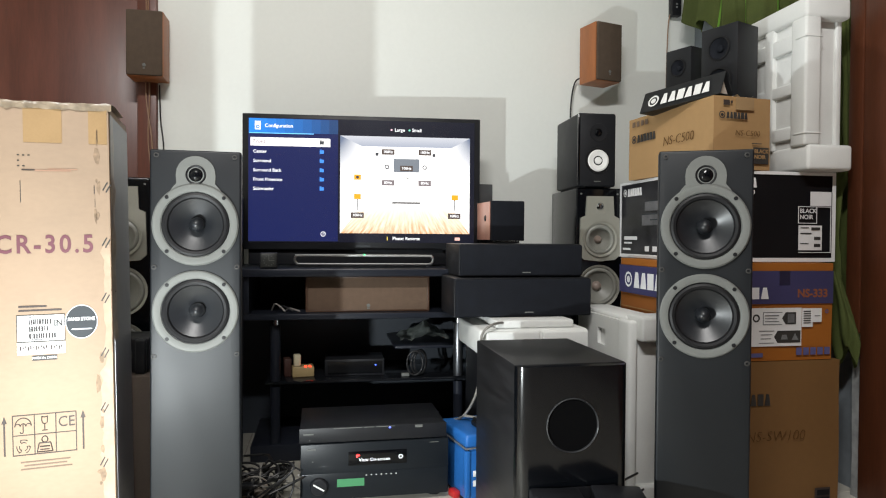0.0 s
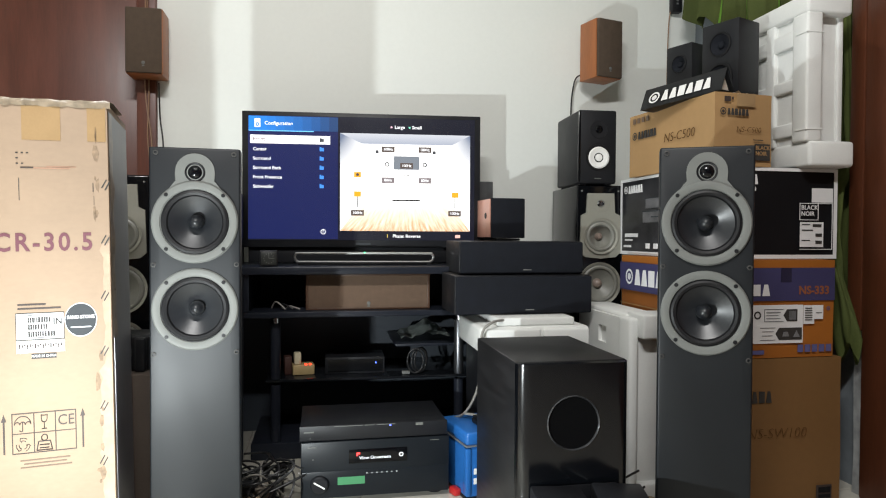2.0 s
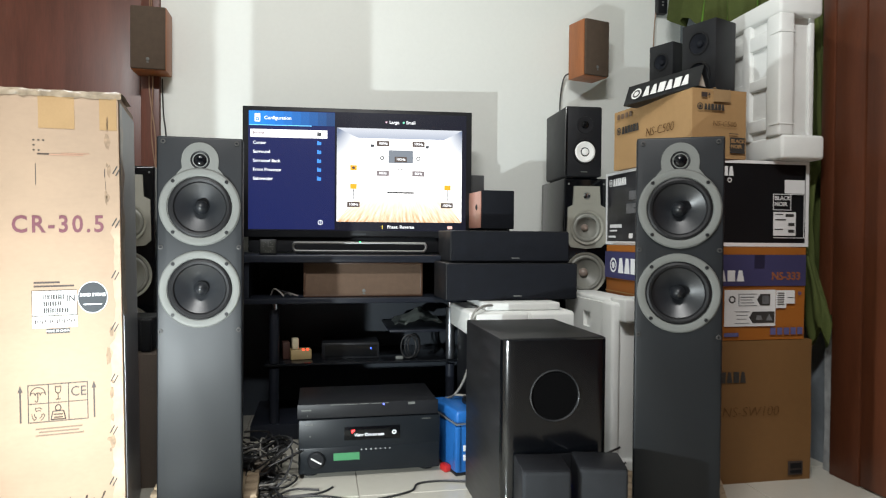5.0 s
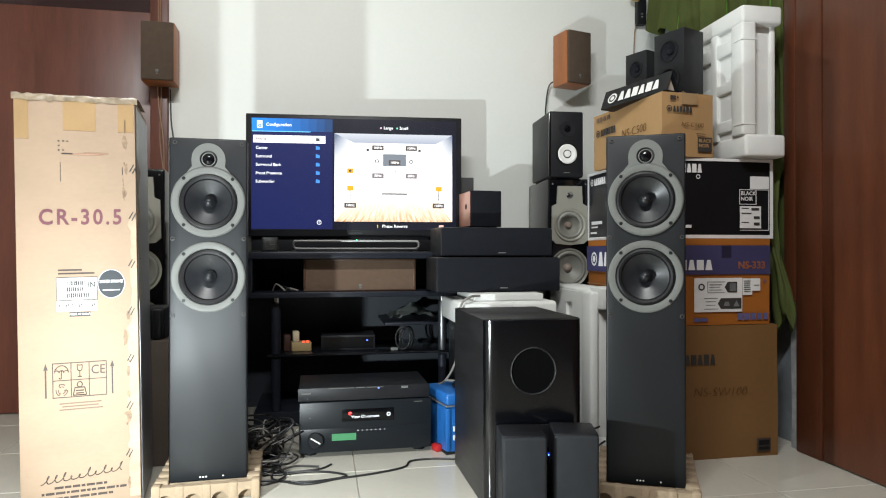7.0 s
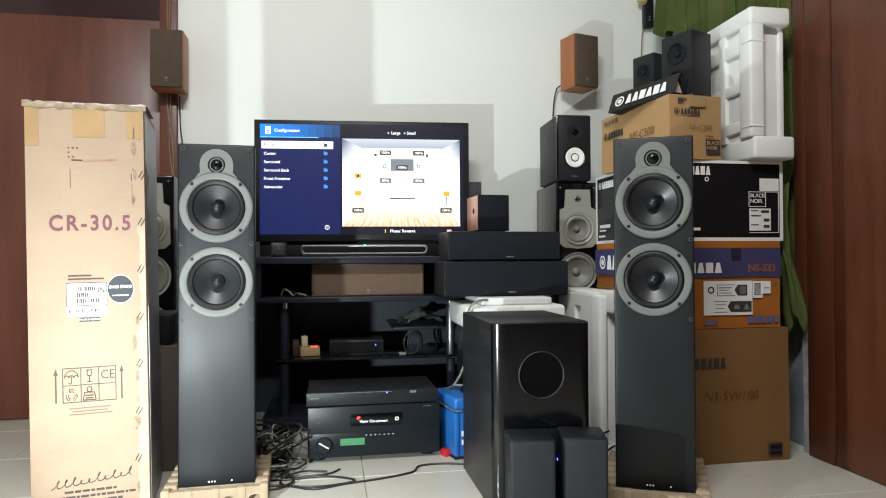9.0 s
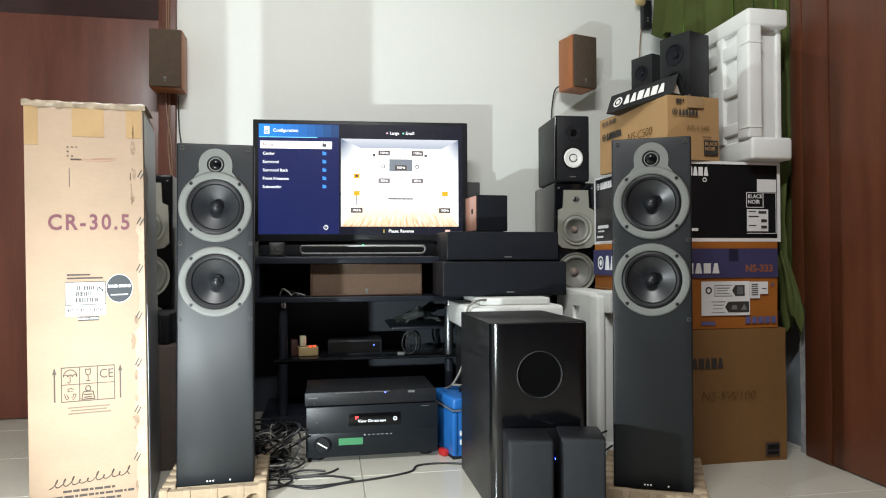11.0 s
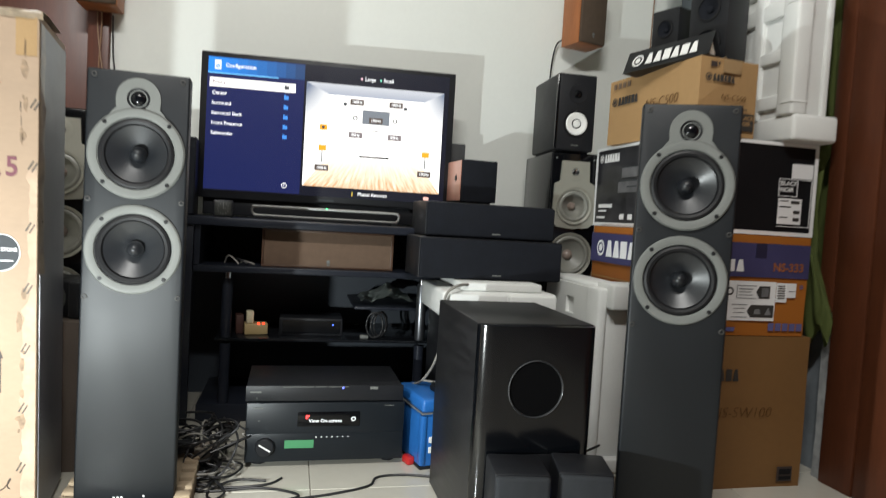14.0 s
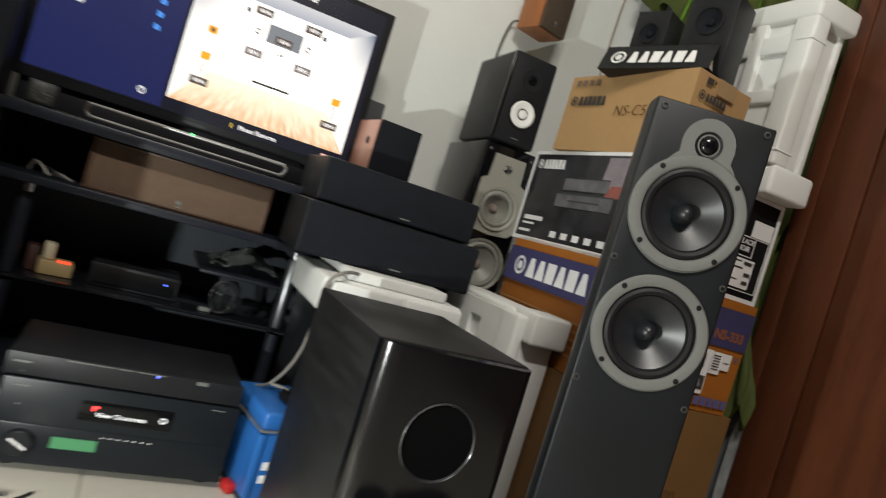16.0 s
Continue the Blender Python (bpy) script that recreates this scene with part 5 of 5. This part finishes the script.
part("small_print", bars([(0.03, 0.052, 0.190, 0.205), (0.056, 0.062, 0.196, 0.204), (0.135, 0.17, 0.078, 0.0805)], y=-0.0048), BROWNINK, b4)
part("colour_panel", plate(0.140, 0.196, 0.018, 0.068, y=-0.0048), INK, b4)
lettering("colour_letters", "BLACK\nNOIR", 0.0170, CARD2, b4, pose(0.142, -0.0066, 0.047), bold=0.0003)
part("tape_end", plate(0.075, 0.14, 0.178, 0.2165, y=-0.0046), TAPE, b4, "strip of brown tape")
sd = part("maker_mark", emblem(0.040, 0.142, 0.014, 0.11, 0.026, 0.006), INK, b4)
sd.matrix_basis = side(d)
lettering("model_letters", "NS-C500", 0.042, CARTONINK, b4, side(d) @ pose(0.21, -0.002, 0.110), bold=-0.0006, shear=0.15)
part("symbol_print", bars([(0.03 + 0.026 * k, 0.046 + 0.026 * k, 0.186, 0.204) for k in range(4)], y=-0.0015), FADEDINK, b4).matrix_basis = side(d)

# desk sign: a folded card lying along the edge of the long carton
sg = thing("desk_sign", pose(1.062, 2.115, 1.230, 0, -3, -67), "black folded desk sign with white maker's lettering", "sign")
L = 0.300
poly = [(0.0, 0.0), (0.066, 0.0), (0.033, 0.072)]
bm = bmesh.new()
a = [bm.verts.new((0.0, y, z)) for y, z in poly]
b = [bm.verts.new((L, y, z)) for y, z in poly]
bm.faces.new((a[0], a[2], b[2], b[0]))
bm.faces.new((a[2], a[1], b[1], b[2]))
bm.faces.new((a[1], a[0], b[0], b[1]))
bmesh.ops.solidify(bm, geom=bm.faces[:], thickness=0.0025)
part("folded_card", bm, mat("black_sign_card", (0.028, 0.029, 0.031), 0.4, var=0.1), sg)
em = part("maker_mark", emblem(0.050, 0.036, 0.021, 0.185, 0.038, 0.010), WHITE, sg, "white maker's lettering")
em.matrix_basis = pose(0, -0.0035, 0) @ pose(0, 0, 0, -24.6)
part("paper_lining", prism([(0.012, 0.004), (0.054, 0.004), (0.033, 0.05)], 0, 0.002), mat("pale_card_lining", (0.55, 0.50, 0.42), 0.8), sg).matrix_basis = pose(L - 0.012, 0, 0, 0, 0, 90)


def bookshelf(m, w, h, d, label):
    t = thing("bookshelf_speaker", m, label, "loudspeaker", "black bookshelf speakers")
    cut(part("cabinet", bx(-w / 2, w / 2, 0.0, d, 0, h, 0.004), BLACK, t), [(0, h * 0.72, w * 0.26, -0.02, 0.03), (0, h * 0.30, w * 0.31, -0.02, 0.03)])
    for z, r in ((h * 0.72, w * 0.30), (h * 0.30, w * 0.36)):
        part("driver_ring", lathe([(r, 0), (r, 0.003), (r * 0.86, 0.004), (r * 0.84, 0)], 0, 0, z, 32), RUBBER, t)
        part("driver_cone", lathe([(r * 0.84, 0.001), (r * 0.3, -0.012), (r * 0.26, -0.004), (0, 0.001)], 0, 0, z, 28), CLOTH, t)
    return t


bookshelf(pose(1.267, 1.985, 1.2405, 0, 0, -68), 0.132, 0.255, 0.11, "black bookshelf speaker standing on a long carton")
bookshelf(pose(1.238, 2.180, 1.2405, 0, 0, -68), 0.105, 0.236, 0.091, "smaller black bookshelf speaker standing on a long carton")

sc = thing("paper_scrap", pose(1.285, 1.885, 1.2412, 0, 0, 12), "crumpled white paper scrap lying on a long carton", "paper")
bm = bmesh.new()
g = [[bm.verts.new((-0.045 + 0.09 * i / 8, 0.05 * j / 5, 0.004 + 0.016 * abs(noise.noise(Vector((i * 0.7, j * 0.8, 4)))))) for i in range(9)] for j in range(6)]
for j in range(5):
    for i in range(8):
        bm.faces.new((g[j][i], g[j][i + 1], g[j + 1][i + 1], g[j + 1][i]))
part("sheet", bm, PAPER, sc)

# big foam frame on the black carton
ff = thing("packing_foam", pose(1.448, 1.815, 1.0225, 0, 0, -1) @ Matrix.Diagonal((0.94, 0.94, 0.935, 1)), "large white foam packing frame standing on the cartons", "packing foam")
FH, FWX, FD = 0.560, 0.160, 0.31
part("core", bx(0.011, 0.105, 0.05, FD - 0.004, 0.03, FH - 0.02, 0.004), FOAM, ff)
part("top_flange", bx(-0.004, FWX, 0.0, FD + 0.01, FH - 0.068, FH, 0.012, 3), FOAM, ff)
part("bottom_flange", bx(0.006, FWX + 0.010, -0.004, FD + 0.01, 0.0, 0.084, 0.012, 3), FOAM, ff)
part("front_post", bx(-0.004, 0.054, 0.0, 0.072, 0.080, FH - 0.062, 0.009, 3), FOAM, ff)
part("front_web", bx(0.048, FWX - 0.012, 0.040, 0.075, 0.075, FH - 0.060, 0.004), FOAM, ff)
part("web_edge", bx(FWX - 0.030, FWX - 0.008, 0.030, 0.10, 0.078, FH - 0.060, 0.006, 3), FOAM, ff)
for y0, y1 in ((0.160, 0.206), (0.276, 0.310)):
    part("side_rib", bx(-0.003, 0.040, y0, y1, 0.078, FH - 0.062, 0.006, 3), FOAM, ff)
for z0, z1 in ((0.106, 0.152), (0.255, 0.296), (0.400, 0.455)):
    part("side_rib", bx(-0.002, 0.040, 0.045, 0.306, z0, z1, 0.006, 3), FOAM, ff)
for z0 in (0.118, 0.430):
    part("parting_ridge", bx(-0.0065, 0.055, -0.0025, 0.050, z0, z0 + 0.005, 0.001), FOAM, ff)

# ---------------------------------------------------------------- curtain
cu = thing("curtain", pose(0, 0, 0), "olive green curtain with bright stripes hanging by the cartons", "curtain")
NY, NZ = 90, 46


def drape(u, v):
    """u along the rail from the door, v downwards."""
    y = 1.905 + 0.91 * u
    bottom = 0.44 + 1.32 * min(1, max(0, (u - 0.14) / 0.62)) ** 1.6 + 0.05 * math.sin(u * 21)
    z = 2.55 + (bottom - 2.55) * v
    fold = 0.030 * math.sin(u * 46 + 0.9 * math.sin(v * 3)) * (0.5 + 0.5 * v) + 0.014 * math.sin(u * 93 + 2 * v)
    gather = 1 - 0.55 * v * (u < 0.2)
    near = min(1, max(0, (u - 0.40) / 0.15))
    fold *= 0.25 + 0.75 * near
    x = 1.706 - 0.050 * near + fold + 0.03 * near * noise.noise(Vector((u * 4, v * 3, 2))) - 0.055 * u * v
    return Vector((min(x, 1.712), y + 0.02 * v * math.sin(v * 7), z))


def sheet(name, us, nz, material, off=0.0, label=""):
    bm = bmesh.new()
    g = [[bm.verts.new(drape(u, j / nz) + Vector((off, 0, 0))) for u in us] for j in range(nz + 1)]
    for j in range(nz):
        for i in range(len(us) - 1):
            bm.faces.new((g[j][i], g[j][i + 1], g[j + 1][i + 1], g[j + 1][i]))
    return part(name, bm, material, cu, label, angle=80)


sheet("cloth", [k / NY for k in range(NY + 1)], NZ, CURTAIN)
for u0 in (0.10, 0.25, 0.40, 0.55, 0.70, 0.85):
    sheet("stripe", [u0 + 0.012 * k / 3 for k in range(4)], NZ, CURTSTRIPE, -0.004, "bright green woven stripe")
part("rail", lathe([(0.012, 0), (0.012, 1.0)], 1.68, 1.86, 2.555, 16, "z"), CHROME, cu).matrix_basis = Matrix.Translation((0, 0, 0)) @ Matrix.Translation((1.68, 1.86, 2.555)) @ pose(0, 0, 0, -90) @ Matrix.Translation((-1.68, -1.86, -2.555))
# gathered tail by the door
bm = bmesh.new()
rows = []
for j in range(40):
    v = j / 39
    z = 1.85 - 1.40 * v
    low = min(1, max(0, (0.80 - z) / 0.30))
    low = low * low * (3 - 2 * low)
    c = Vector((1.640 + 0.052 * min(1, max(0, (z - 0.98) / 0.08)) - 0.006 * low, 1.925 - 0.085 * low + 0.012 * math.sin(v * 9), z))
    r = 0.016 + 0.014 * math.exp(-((z - 0.77) / 0.06) ** 2) + 0.020 * math.exp(-((z - 0.52) / 0.07) ** 2) + 0.003 * math.sin(v * 31)
    rows.append([bm.verts.new(c + Vector((min(1.712 - c.x, r * (0.8 + 0.25 * math.sin(5 * a + 3 * v)) * math.cos(a)), 1.5 * r * (0.8 + 0.25 * math.sin(5 * a + 3 * v)) * math.sin(a), 0.035 * math.sin(2 * a + 0.6) * v))) for a in [2 * math.pi * k / 30 for k in range(30)]])
for p, q in zip(rows, rows[1:]):
    for k in range(30):
        bm.faces.new((p[k], p[(k + 1) % 30], q[(k + 1) % 30], q[k]))
bm.faces.new(rows[-1])
part("tail", bm, CURTAIN, cu, "gathered curtain tail", angle=80)

# ---------------------------------------------------------------- wall speakers


def wall_speaker(m, label):
    t = thing("wall_speaker", m, label, "loudspeaker", "pair of wall speakers")
    part("cabinet", bx(-0.0665, 0.0665, 0.014, 0.125, 0, 0.250, 0.003), WALNUT, t, "walnut veneer cabinet")
    part("grille", bx(-0.0645, 0.0645, 0, 0.015, 0.002, 0.248, 0.005), BROWNCLOTH, t, "brown cloth grille")
    part("badge", bars([(-0.004, 0.004, 0.025, 0.030)], lathe([(0, 0.003), (0.006, 0.002), (0.007, 0)], 0, 0, 0.039, 16)), SILVER, t, "round silver badge")
    part("bracket", bx(-0.03, 0.03, 0.125, 0.140, 0.10, 0.2, 0.003), BLACK, t)
    return t


W1 = wall_speaker(pose(-0.655, 2.727, 1.420, 0, 0, 1), "brown grille speaker in walnut hung over a door jamb")
W2 = copy_thing(W1, pose(1.226, 2.708, 1.489, 0, 0, 15))
tagged(W2, "brown grille speaker in walnut hung on a white wall")

# what hangs on the north wall was set out from a point before it
NEAR = Matrix.Translation((0.035, -0.1, 0.72)) @ Matrix.Scale(0.961, 4) @ Matrix.Translation((-0.035, 0.1, -0.72))
c = thing("wall_cable", NEAR, "dark cable hanging from a wall speaker", "cable")
part("wire", tube([(1.20, 2.95, 1.56), (1.165, 2.96, 1.54), (1.150, 2.97, 1.44), (1.148, 2.97, 1.30), (1.146, 2.97, 1.10), (1.14, 2.97, 0.9)], 0.0035), CABLE, c)
c = thing("wall_cable", NEAR, "brown twin cable hanging down the door jamb", "cable")
part("wire", tube([(-0.700, 2.955, 2.5), (-0.702, 2.955, 1.75), (-0.690, 2.955, 1.42), (-0.695, 2.955, 1.2), (-0.672, 2.955, 1.0), (-0.65, 2.955, 0.8)], 0.003), BROWNCABLE, c)
part("wire", tube([(-0.690, 2.952, 2.5), (-0.694, 2.952, 1.75), (-0.704, 2.952, 1.42), (-0.68, 2.952, 1.2), (-0.675, 2.952, 1.0), (-0.66, 2.952, 0.8)], 0.003), BROWNCABLE, c)
part("wire", tube([(-0.655, 2.97, 1.44), (-0.652, 2.975, 1.30), (-0.640, 2.975, 1.18), (-0.645, 2.975, 1.0), (-0.64, 2.975, 0.8)], 0.003), CABLE, c)

pl = thing("wall_socket", NEAR @ pose(1.668, 2.985, 1.88), "black wall socket with a yellowed plug and cable", "socket")
part("box", bx(-0.024, 0.026, -0.035, 0.0, 0.0, 0.150, 0.004), BLACK, pl)
part("plug", lathe([(0.018, 0), (0.020, 0.01), (0.016, 0.04), (0.008, 0.05), (0, 0.05)], 0, 0, 0, 20), YELLOWPL, pl, "yellowed round plug").matrix_basis = pose(-0.022, -0.03, 0.135, 0, 0, -70)
part("hole", bars([(-0.004, 0.006, 0.05, 0.058), (-0.004, 0.006, 0.035, 0.043)], y=-0.036), GREYPRINT, pl)
part("cord", tube([(-0.02, -0.012, 0.02), (-0.03, -0.012, -0.05), (-0.034, -0.010, -0.2), (-0.036, -0.010, -0.5)], 0.0028), BROWNCABLE, pl)
part("cord", tube([(0.005, -0.02, 0.14), (0.02, -0.03, 0.18), (0.045, -0.04, 0.2), (0.05, -0.04, 0.35)], 0.003), CABLE, pl)

# ---------------------------------------------------------------- left corner
lb = thing("low_carton", pose(-0.66, 2.06, 0), "dull grey-brown carton behind the tall carton", "carton")
part("body", bx(-0.13, 0.20, 0, 0.27, 0, 0.405, 0.003), mat("dull_grey_card", (0.105, 0.080, 0.064), 0.75, var=0.15, scale=5, bump=0.15), lb)
part("print", bars([(-0.02, 0.03, 0.20, 0.205), (0.06, 0.065, 0.19, 0.22), (0.08, 0.085, 0.19, 0.22)], y=-0.001), BROWNINK, lb)
sk = thing("small_speaker", pose(-0.545, 2.10, 0.406, 0, 0, 0), "small dark speaker with a silver ring on a carton", "loudspeaker")
part("cabinet", bx(-0.085, 0.06, 0.012, 0.15, 0, 0.105, 0.010, 3), BLACK, sk)
part("ring", lathe([(0.05, 0), (0.05, 0.006), (0.038, 0.006), (0.036, 0)], -0.035, 0.012, 0.055, 32), SILVER, sk)
part("grip", bx(0.025, 0.055, -0.006, 0.014, -0.0, 0.10, 0.006, 3), BLACK, sk)

# ---------------------------------------------------------------- cables and litter on the floor
random.seed(11)


def floor_cable(pts, r=0.0034, material=CABLE, label="black cable lying on the tiled floor"):
    c = thing("floor_cable", pose(0, 0, 0), label, "cable", "floor cables")
    part("wire", tube([(x, y, max(z, r)) for x, y, z in pts], r), material, c)


floor_cable([(-0.24, 1.93, 0), (-0.12, 1.90, 0), (0.0, 1.91, 0), (0.08, 1.88, 0), (0.10, 1.845, 0), (0.0, 1.82, 0), (-0.10, 1.845, 0), (-0.12, 1.90, 0), (-0.06, 1.95, 0.01), (0.02, 1.955, 0)])
floor_cable([(-0.26, 1.845, 0), (-0.12, 1.85, 0), (-0.02, 1.80, 0), (0.08, 1.83, 0.002), (0.20, 1.86, 0), (0.29, 1.90, 0), (0.32, 1.955, 0), (0.40, 1.965, 0), (0.50, 1.94, 0), (0.56, 1.95, 0)])
floor_cable([(-0.30, 1.98, 0), (-0.18, 1.94, 0.01), (-0.08, 1.92, 0), (0.02, 1.93, 0), (0.06, 1.97, 0)])
floor_cable([(0.73, 1.86, 0.03), (0.80, 1.80, 0.01), (0.88, 1.85, 0.02), (0.98, 1.9, 0.05)])
floor_cable([(0.73, 1.84, 0.07), (0.80, 1.79, 0.06), (0.86, 1.84, 0.09), (0.96, 1.9, 0.1)])
floor_cable([(-0.10, 1.98, 0), (-0.16, 1.93, 0.02), (-0.20, 1.87, 0), (-0.14, 1.82, 0), (-0.08, 1.87, 0.01), (-0.12, 1.95, 0.02)])
for k in range(26):
    cx, cy = -0.165 + 0.10 * random.random() - 0.05, 1.98 + 0.16 * random.random()
    pts = []
    a = random.random() * 6
    for q in range(6):
        a += 0.8 + random.random()
        rr = 0.04 + 0.06 * random.random()
        pts.append((cx + rr * math.cos(a), cy + rr * math.sin(a), 0.004 + 0.13 * random.random() * (0.3 + 0.7 * (cy > 2.03))))
    floor_cable(pts, 0.0024 + 0.0014 * random.random(), CABLE if k % 6 else GREYCABLE, "tangled thin cable in a heap behind the tower speaker")
gc = thing("grey_cord", pose(0, 0, 0), "grey cord hanging from the foam block to the floor", "cable")
part("cord", tube([(0.60, 2.12, 0.535), (0.545, 2.07, 0.535), (0.512, 2.07, 0.50), (0.515, 2.09, 0.40), (0.505, 2.12, 0.30), (0.475, 2.16, 0.225), (0.44, 2.2, 0.20)], 0.0042), GREYCABLE, gc)
part("cord", tube([(0.475, 2.16, 0.225), (0.52, 2.12, 0.225), (0.58, 2.1, 0.20)], 0.0042), GREYCABLE, gc)
for k in range(9):
    x, y = -0.22 + 0.11 * random.random(), 2.02 + 0.14 * random.random()
    t = thing("cable_plug", pose(x, y, 0.0 + 0.03 * (k % 3), 0, 0, 360 * random.random()), "small dark adapter among tangled cables", "adapter", "adapters")
    part("block", bx(-0.022, 0.022, -0.014, 0.014, 0, 0.03 + 0.02 * random.random(), 0.005), (BLACK, GREYTRASH, BLACK)[k % 3], t)
rb = thing("red_plug", pose(0.425, 2.06, 0, 0, 0, 20), "small red plug beside the blue case", "plug")
part("body", bx(-0.012, 0.012, -0.02, 0.02, 0.0, 0.024, 0.006), RED, rb)

# ---------------------------------------------------------------- floor
floor = tagged(part("floor", bx(XL - 0.15, XR + 0.15, YF - 0.15, YB + 0.3, -0.06, -0.004), GROUT, smooth=False), "glossy cream tiled floor", "floor", kind="structure")
TS = 0.40
tm = bx(-TS / 2 + 0.0016, TS / 2 - 0.0016, -TS / 2 + 0.0016, TS / 2 - 0.0016, -0.009, 0.0, 0.0)
es = [e for e in tm.edges if e.verts[0].co.z > -0.001 and e.verts[1].co.z > -0.001]
bmesh.ops.bevel(tm, geom=es, offset=0.0012, segments=1, profile=0.5, affect="EDGES")
tme = bpy.data.meshes.new("tile")
tm.to_mesh(tme)
tm.free()
tme.materials.append(TILE)
for i in range(-7, 5):
    for j in range(-12, 4):
        x, y = 0.135 + (i + 0.5) * TS, 1.895 + (j + 0.5) * TS
        if XL - 0.1 < x < XR + 0.12 and YF - 0.1 < y < YB + 0.3:
            o = new("tile", tme)
            o.parent = floor
            o.location = (x, y, 0)

# prints whose strokes are too fine to pick apart
for ob in bpy.data.objects:
    if ob.parent and ob.name.split(".")[0] in ("address_print", "caption_print", "maker_mark", "blue_symbols", "symbol_grid", "code_bars", "serial_bars", "barcode", "stave_lines", "printed_notes", "front_buttons", "symbol_print", "small_print", "small_stamp", "info_panel", "info_dark", "maker_strip", "disc_slot", "print", "tear", "corner_label_bars", "colour_frame"):
        ob["kind"] = "stuff"
